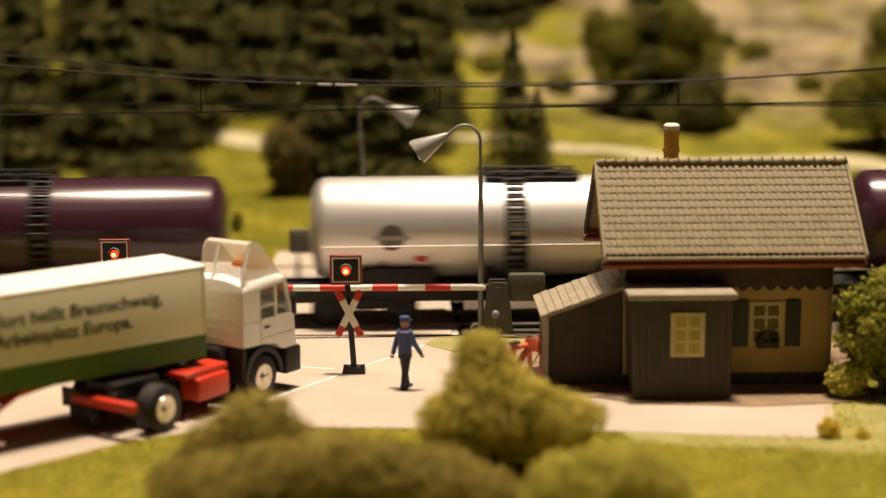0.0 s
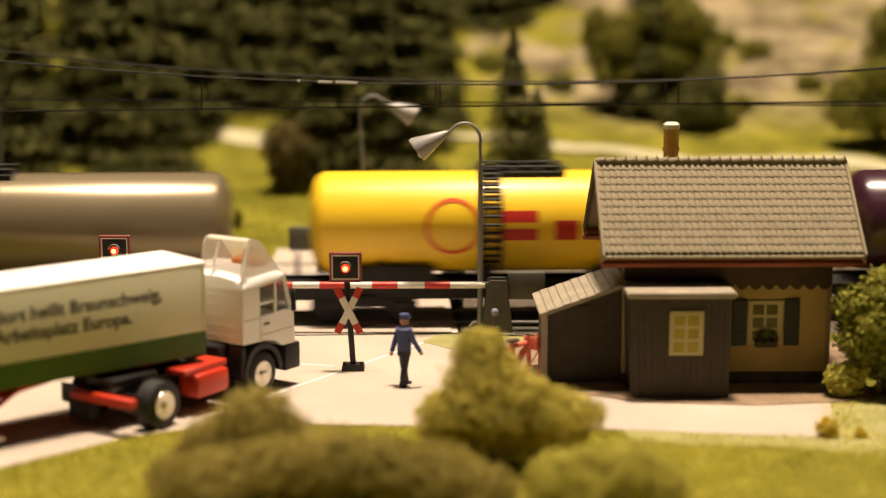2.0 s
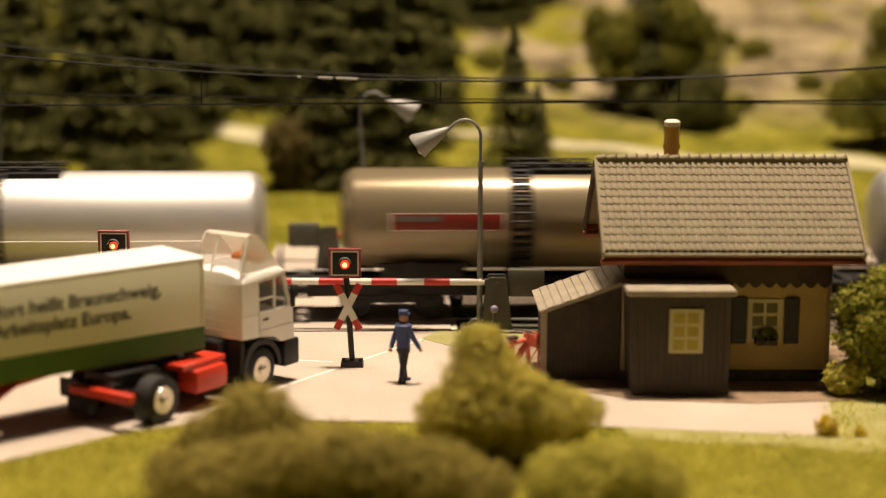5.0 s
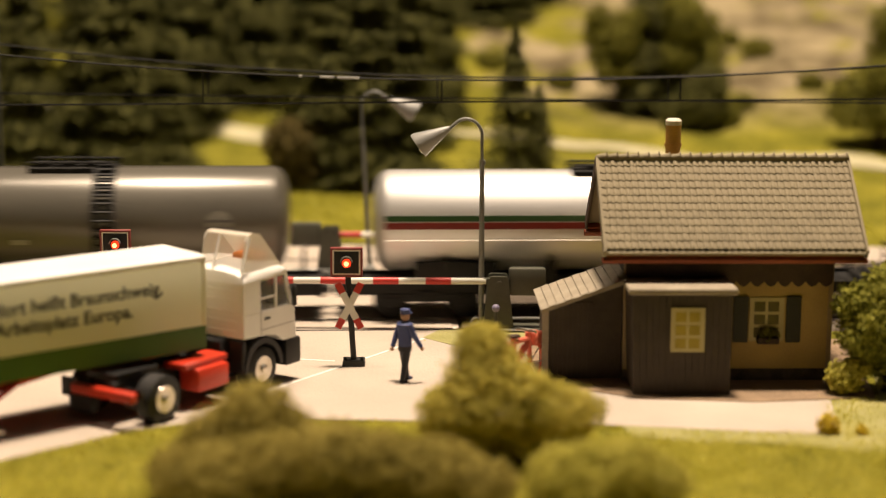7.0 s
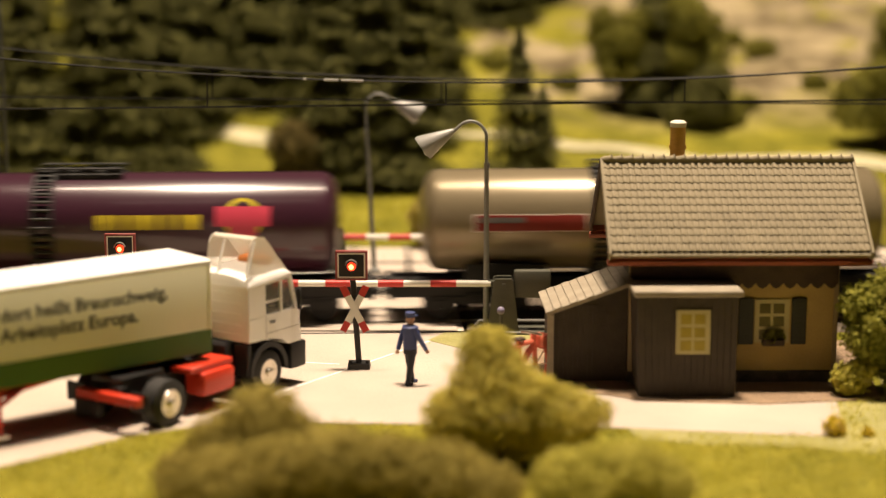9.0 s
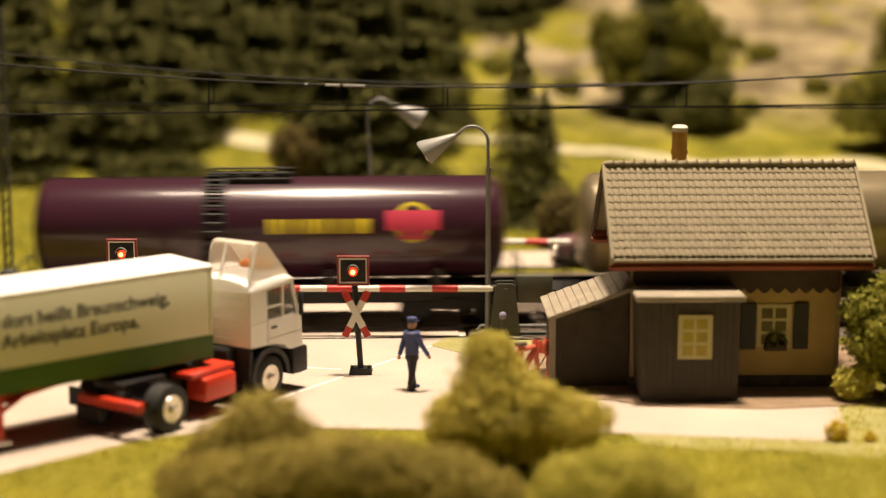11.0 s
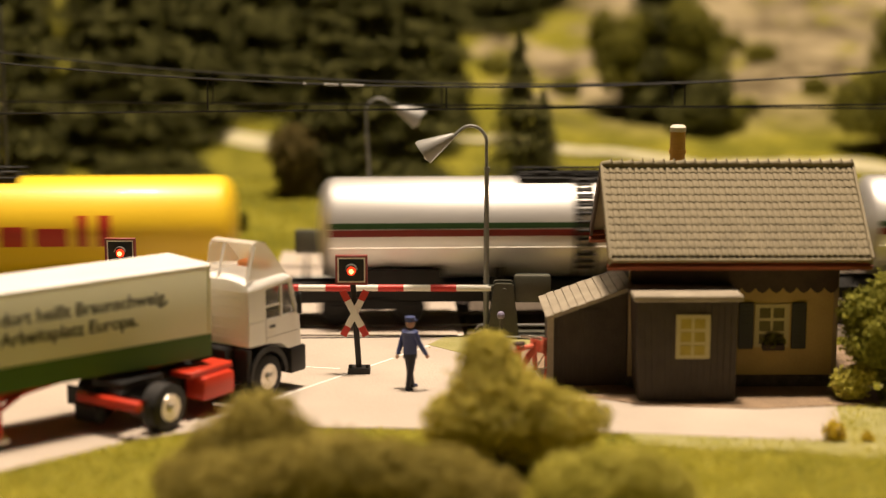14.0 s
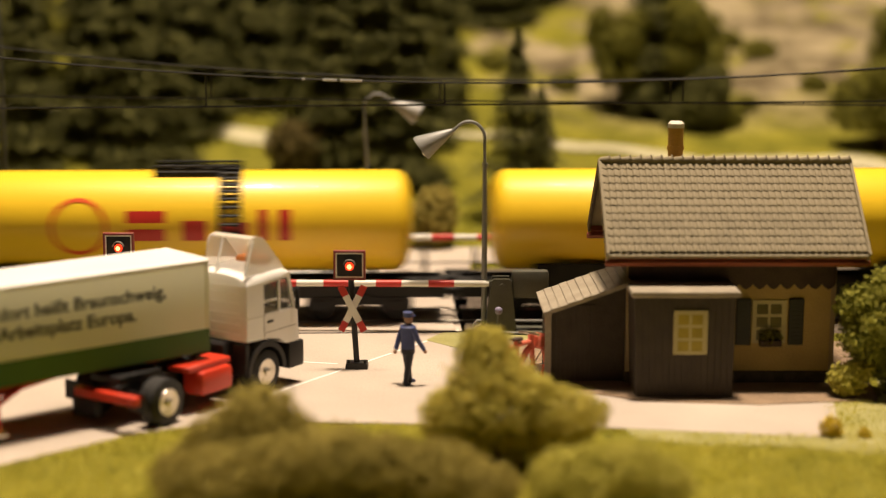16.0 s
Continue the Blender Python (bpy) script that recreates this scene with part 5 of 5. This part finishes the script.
bush(-16.9, 335, [((-28, 0.0, 8.0), (13.0, 9.4, 7.0)), ((-17, 1.0, 10.6), (11.0, 8.4, 6.4)), ((-4.6, 0.0, 12.4), (11.9, 9.4, 6.8)), ((6, 0.5, 11.6), (10.0, 8, 6.2)), ((16.3, 0.9, 10.0), (10.0, 9.4, 6.2)), ((25.4, 0.0, 7.0), (8.4, 7.5, 5.2)), ((0, 0, 4), (12.0, 8, 6))], 48000, 0.5, 4, M_BROWNOLIVE, "long low brownish olive bush on the verge", "verge bushes")
bush(31.2, 332, [((-2.0, 0.0, 9.5), (10.1, 9.4, 6.5)), ((6.5, 1.9, 11.0), (9.3, 8.5, 5.8)), ((14.5, 1.0, 8.5), (6.3, 6.5, 5.2)), ((0, 0, 4), (11.3, 8, 6))], 26000, 0.5, 5, M_OLIVE, "low olive bush on the verge", "verge bushes")
bush(121, 440, [((0, 0, 20.4), (12, 10, 9)), ((4.6, 0, 28.0), (12, 9, 6.3)), ((-5, -2, 15.8), (9, 7, 6.5)), ((-8, 0, 24), (7, 6, 5)), ((4, 0, 8), (9, 7, 8))], 18000, 0.7, 6, M_SPRING, "green leafy bush beside the house")
bush(108.5, 436, [((0, 0, 4.6), (4.6, 4, 4.2)), ((3, 0, 7), (3.4, 3, 3))], 1800, 0.7, 16, M_OLIVE, "small pale olive shrub beside the house")
bush(96, 399, [((0, 0, 2.0), (2.6, 2.2, 2.6))], 320, 0.6, 7, M_YELLOWTUFT, "small yellow tuft on the sandy verge")
bush(104, 398, [((0, 0, 0.9), (1.6, 1.4, 1.2))], 90, 0.6, 8, M_YELLOWTUFT, "small yellow tuft on the sandy verge")
bush(-3, 655, [((0, 0, 13), (9, 9, 10)), ((2, 2, 18), (7, 7, 7)), ((0, 0, 5), (7, 7, 7))], 6000, 0.9, 9, M_BROWNOLIVE, "brownish olive bush beyond the tracks")
for x, y, sd in ((-152, 655, 51), (-143, 668, 52), (-82, 690, 53), (-120, 676, 54)):
    bush(x, y, [((0, 0, hill(x, y) + 3), (2.2, 2, 4))], 260, 0.9, sd, M_LEAFY, "small dark sprig in the meadow", "meadow sprigs")
bush(47, 664, [((0, 0, 14), (9, 9, 10)), ((0, 0, 6), (8, 8, 7))], 4500, 1.0, 10, M_DUSK, "dark brown bush beyond the tracks")
bush(-64.5, 760, [((0, 0, 28.5), (12.2, 11, 11.5)), ((1, 0, 18), (11, 10, 10)), ((0, 0, 10), (8, 8, 8))], 8000, 1.1, 11, M_DUSK, "rounded dark brown bush on the hill")
bush(136, 876, [((0, 0, hill(136, 876) + 12), (13, 11, 12)), ((-9, 2, hill(136, 876) + 8), (10, 9, 9)), ((4, 0, hill(136, 876) + 22), (10, 9, 10))], 9000, 1.1, 12, M_FIR, "large dark bush on the hill")


def fir_mesh(height, radius, seed, n):
    rng = np.random.default_rng(seed)
    z = height * (0.06 + 0.94 * rng.random(n) ** 1.35)
    tier = 1 - 0.42 * ((z / height * 13 + rng.random(n) * 0.3) % 1.0)
    a = rng.random(n) * 2 * math.pi
    out = rng.random(n) ** 0.45
    r = radius * (1 - z / height) ** 0.85 * tier * out * (0.74 + 0.26 * np.sin(np.floor(a * 2.8) * 12.9 + np.floor(z / height * 13) * 78.2 + seed))
    p = np.stack([r * np.cos(a), r * np.sin(a), z - 0.28 * r], 1)
    d = np.stack([np.cos(a), np.sin(a), -0.45 + 0.3 * rng.normal(size=n)], 1)
    t = np.stack([-np.sin(a), np.cos(a), 0.3 * rng.normal(size=n)], 1)
    s = (0.7 + 0.9 * rng.random(n))[:, None] * (height / 110)
    q = np.stack([p - d * s, p + t * s * 0.5, p + d * s * 1.3, p - t * s * 0.5], 1).reshape(-1, 3) * MM
    f = np.arange(n * 4).reshape(-1, 4)
    me = bpy.data.meshes.new("needles")
    me.from_pydata(q.tolist(), [], f[:, [0, 1, 2]].tolist() + f[:, [0, 2, 3]].tolist())
    me.materials.append(M_FIR)
    return me


FIRS = [(fir_mesh(h, r, k, 15000), T([(0, 0, -4), (0, 0, h * 0.9)], 1.6, 8, 0.3)) for k, (h, r) in enumerate(((118, 26), (135, 30), (100, 24), (82, 34), (58, 26)))]
FIRS = [(a, finish(b, True)) for a, b in FIRS]


def fir(x, y, k, turn, scale=1.0):
    t = thing("fir_tree", P(x, y, hill(x, y) - 1, 0, 0, turn), "tall dark green model fir tree on the hill", "tree", "fir trees")
    part("crown", FIRS[k][0], M_FIR, t)
    part("trunk", FIRS[k][1], M_BARK, t)
    return t


rnd = random.Random(11)
for x, y, k in ((-196, 800, 0), (-172, 828, 1), (-150, 806, 0), (-131, 818, 2), (-205, 860, 1), (-160, 880, 1), (-222, 790, 2), (-128, 870, 1), (-185, 930, 1), (-235, 850, 0),
                (-104, 930, 1), (-84, 940, 0), (-66, 860, 1), (-44, 842, 0), (-28, 858, 1), (-10, 835, 0), (-52, 900, 1), (-20, 905, 1), (-75, 1000, 1), (-118, 990, 1), (4, 880, 2), (-36, 980, 0),
                (32.5, 712, 3), (43, 716, 4), (-50, 768, 0), (-31, 774, 1), (-13, 780, 0), (-171, 960, 1), (-138, 945, 1), (-262, 960, 1), (-240, 920, 1), (-118, 890, 0), (-98, 905, 1), (24, 1042, 1), (4, 1032, 0), (44, 1050, 0), (-180, 1040, 1), (-60, 1060, 1), (112, 905, 1), (128, 930, 0), (-14, 1050, 0), (-150, 1000, 0), (-210, 1010, 1), (60, 1090, 1)):
    fir(x, y, k, rnd.uniform(0, 360))


def leafy_tree(x, y, hgt, rad, seed, n, label):
    z = hill(x, y)
    t = thing("leafy_tree", P(x, y, z), label, "tree", "leafy trees")
    part("trunk", T([(0, 0, -3), (1, 0, hgt * 0.3), (0, 1, hgt * 0.6)], [2.2, 1.6, 0.9], 8), M_BARK, t)
    rng = random.Random(seed)
    blobs = []
    for _ in range(16):
        a, u = rng.uniform(0, 6.28), rng.uniform(0.3, 1)
        blobs.append(((rad * 0.55 * math.cos(a), rad * 0.5 * math.sin(a), hgt * u * 0.85), (rad * rng.uniform(0.3, 0.5), rad * 0.4, hgt * rng.uniform(0.10, 0.16))))
        part("limb", T([(0, 0, hgt * u * 0.5), blobs[-1][0]], 0.7, 6, 0.3), M_BARK, t)
    part("crown", leaf_cloud(blobs, n, 1.3, seed), M_LEAFY, t)


leafy_tree(95, 900, 58, 18, 23, 9000, "dark green leafy tree beside the firs")
leafy_tree(136, 895, 66, 19, 24, 9000, "dark green leafy tree beside the firs")
leafy_tree(218, 835, 50, 24, 21, 9000, "yellow-green leafy tree on the slope")
leafy_tree(252, 900, 62, 28, 22, 9000, "yellow-green leafy tree on the slope")
for x, y, r, sd in ((150, 880, 8, 41), (163, 905, 6, 42), (186, 990, 9, 43), (30, 960, 8, 44), (68, 930, 7, 45), (205, 930, 7, 46), (172, 1010, 6, 47)):
    bush(x, y, [((0, 0, hill(x, y) + r * 0.4), (r, r, r * 0.7))], 700, 1.4, sd, M_LEAFY, "low green shrub on the earthy slope", "slope shrubs")


def strip(name, pts, width, lift, material, label, category):
    bm = bmesh.new()
    rows = []
    for x, y in pts:
        rows.append([bm.verts.new((x, y + w, hill(x, y + w) + lift)) for w in (-width / 2, -width / 4, 0, width / 4, width / 2)])
    for a, b in zip(rows, rows[1:]):
        for i in range(4):
            bm.faces.new((a[i], b[i], b[i + 1], a[i + 1]))
    tagged(part(name, bm, material), label, category, kind="structure")


strip("road_beyond_tracks", [(x, 640) for x in range(-62, 260, 6)], 24, 0.7, M_ROAD, "pale road beyond the tracks", "road")
strip("footpath", [(x, 848 - 0.22 * x + 5 * math.sin(x / 90)) for x in range(-400, 420, 10)], 13, 0.6, M_PATH, "pale trodden path along the hill", "path")


# ---- grass fibres, stuff ----
def grass_patch(name, n, where, seed, blade, material=M_GRASS):
    rng = random.Random(seed)
    verts, faces = [], []
    while len(faces) < n:
        x, y = where(rng)
        z = hill(x, y) - 0.5
        a = rng.uniform(0, 6.28)
        hgt = blade * rng.uniform(0.5, 1.3)
        dx, dy = math.cos(a) * 0.22, math.sin(a) * 0.22
        lx, ly = rng.uniform(-0.7, 0.7) * hgt, rng.uniform(-0.7, 0.7) * hgt
        i = len(verts)
        verts += [((x - dx) * MM, (y - dy) * MM, z * MM), ((x + dx) * MM, (y + dy) * MM, z * MM), ((x + lx) * MM, (y + ly) * MM, (z + hgt) * MM)]
        faces.append((i, i + 1, i + 2))
    me = bpy.data.meshes.new("blades")
    me.from_pydata(verts, [], faces)
    me.materials.append(material)
    tagged(new(name, me), "short yellow-green scattered grass fibres", "grass", kind="stuff")


def front_verge(rng):
    while True:
        x, y = rng.uniform(-130, 140), rng.uniform(326, 402)
        edge = float(np.interp(x, (-185, -101, -73, -50, 0, 44, 85, 112), (288, 370, 397, 408, 405, 402, 396, 391)))
        if y < edge - (8 * rng.random() + 6 if x > 40 else 0):
            return x, y


def by_barrier(rng):
    return rng.gauss(20, 9), min(514, rng.gauss(498, 9))


grass_patch("grass", 60000, front_verge, 31, 1.6)
def sandy_edge(rng):
    x = rng.uniform(44, 170)
    return x, 384 + 16 * rng.random() ** 1.8 + 3 * noise.noise(Vector((x / 9, 0, 5)))


def road_edge(rng):
    x = rng.uniform(-125, 46)
    return x, float(np.interp(x, (-185, -101, -73, -50, 0, 44), (288, 370, 397, 408, 405, 402))) + rng.gauss(0, 1.3) + 1.5 * noise.noise(Vector((x / 7, 2, 5)))


grass_patch("grass", 5000, sandy_edge, 34, 1.2)
grass_patch("grass", 1800, lambda r: (101 + abs(r.gauss(0, 12)) - 2.5 * r.random(), r.uniform(396, 434)), 36, 0.9)
grass_patch("grass", 2600, road_edge, 35, 1.1)
grass_patch("grass", 2200, by_barrier, 32, 0.7)
grass_patch("grass", 22000, lambda r: (r.uniform(-190, 180), r.uniform(630, 790)), 33, 1.8, M_MEADOW)

# road markings
for (x0, y0), (x1, y1) in (((-45, 436), (-14, 483)), ((-13, 485), (6, 514)), ((-48, 474), (-29, 470))):
    ln = math.hypot(x1 - x0, y1 - y0)
    a = math.degrees(math.atan2(y1 - y0, x1 - x0))
    tagged(part("road_marking", B(0, ln, -0.45, 0.45, -0.1, 0.06), M_LINE, m=P(x0, y0, 0, 0, 0, a)), "worn white painted road line", "road marking", kind="structure")

motions()
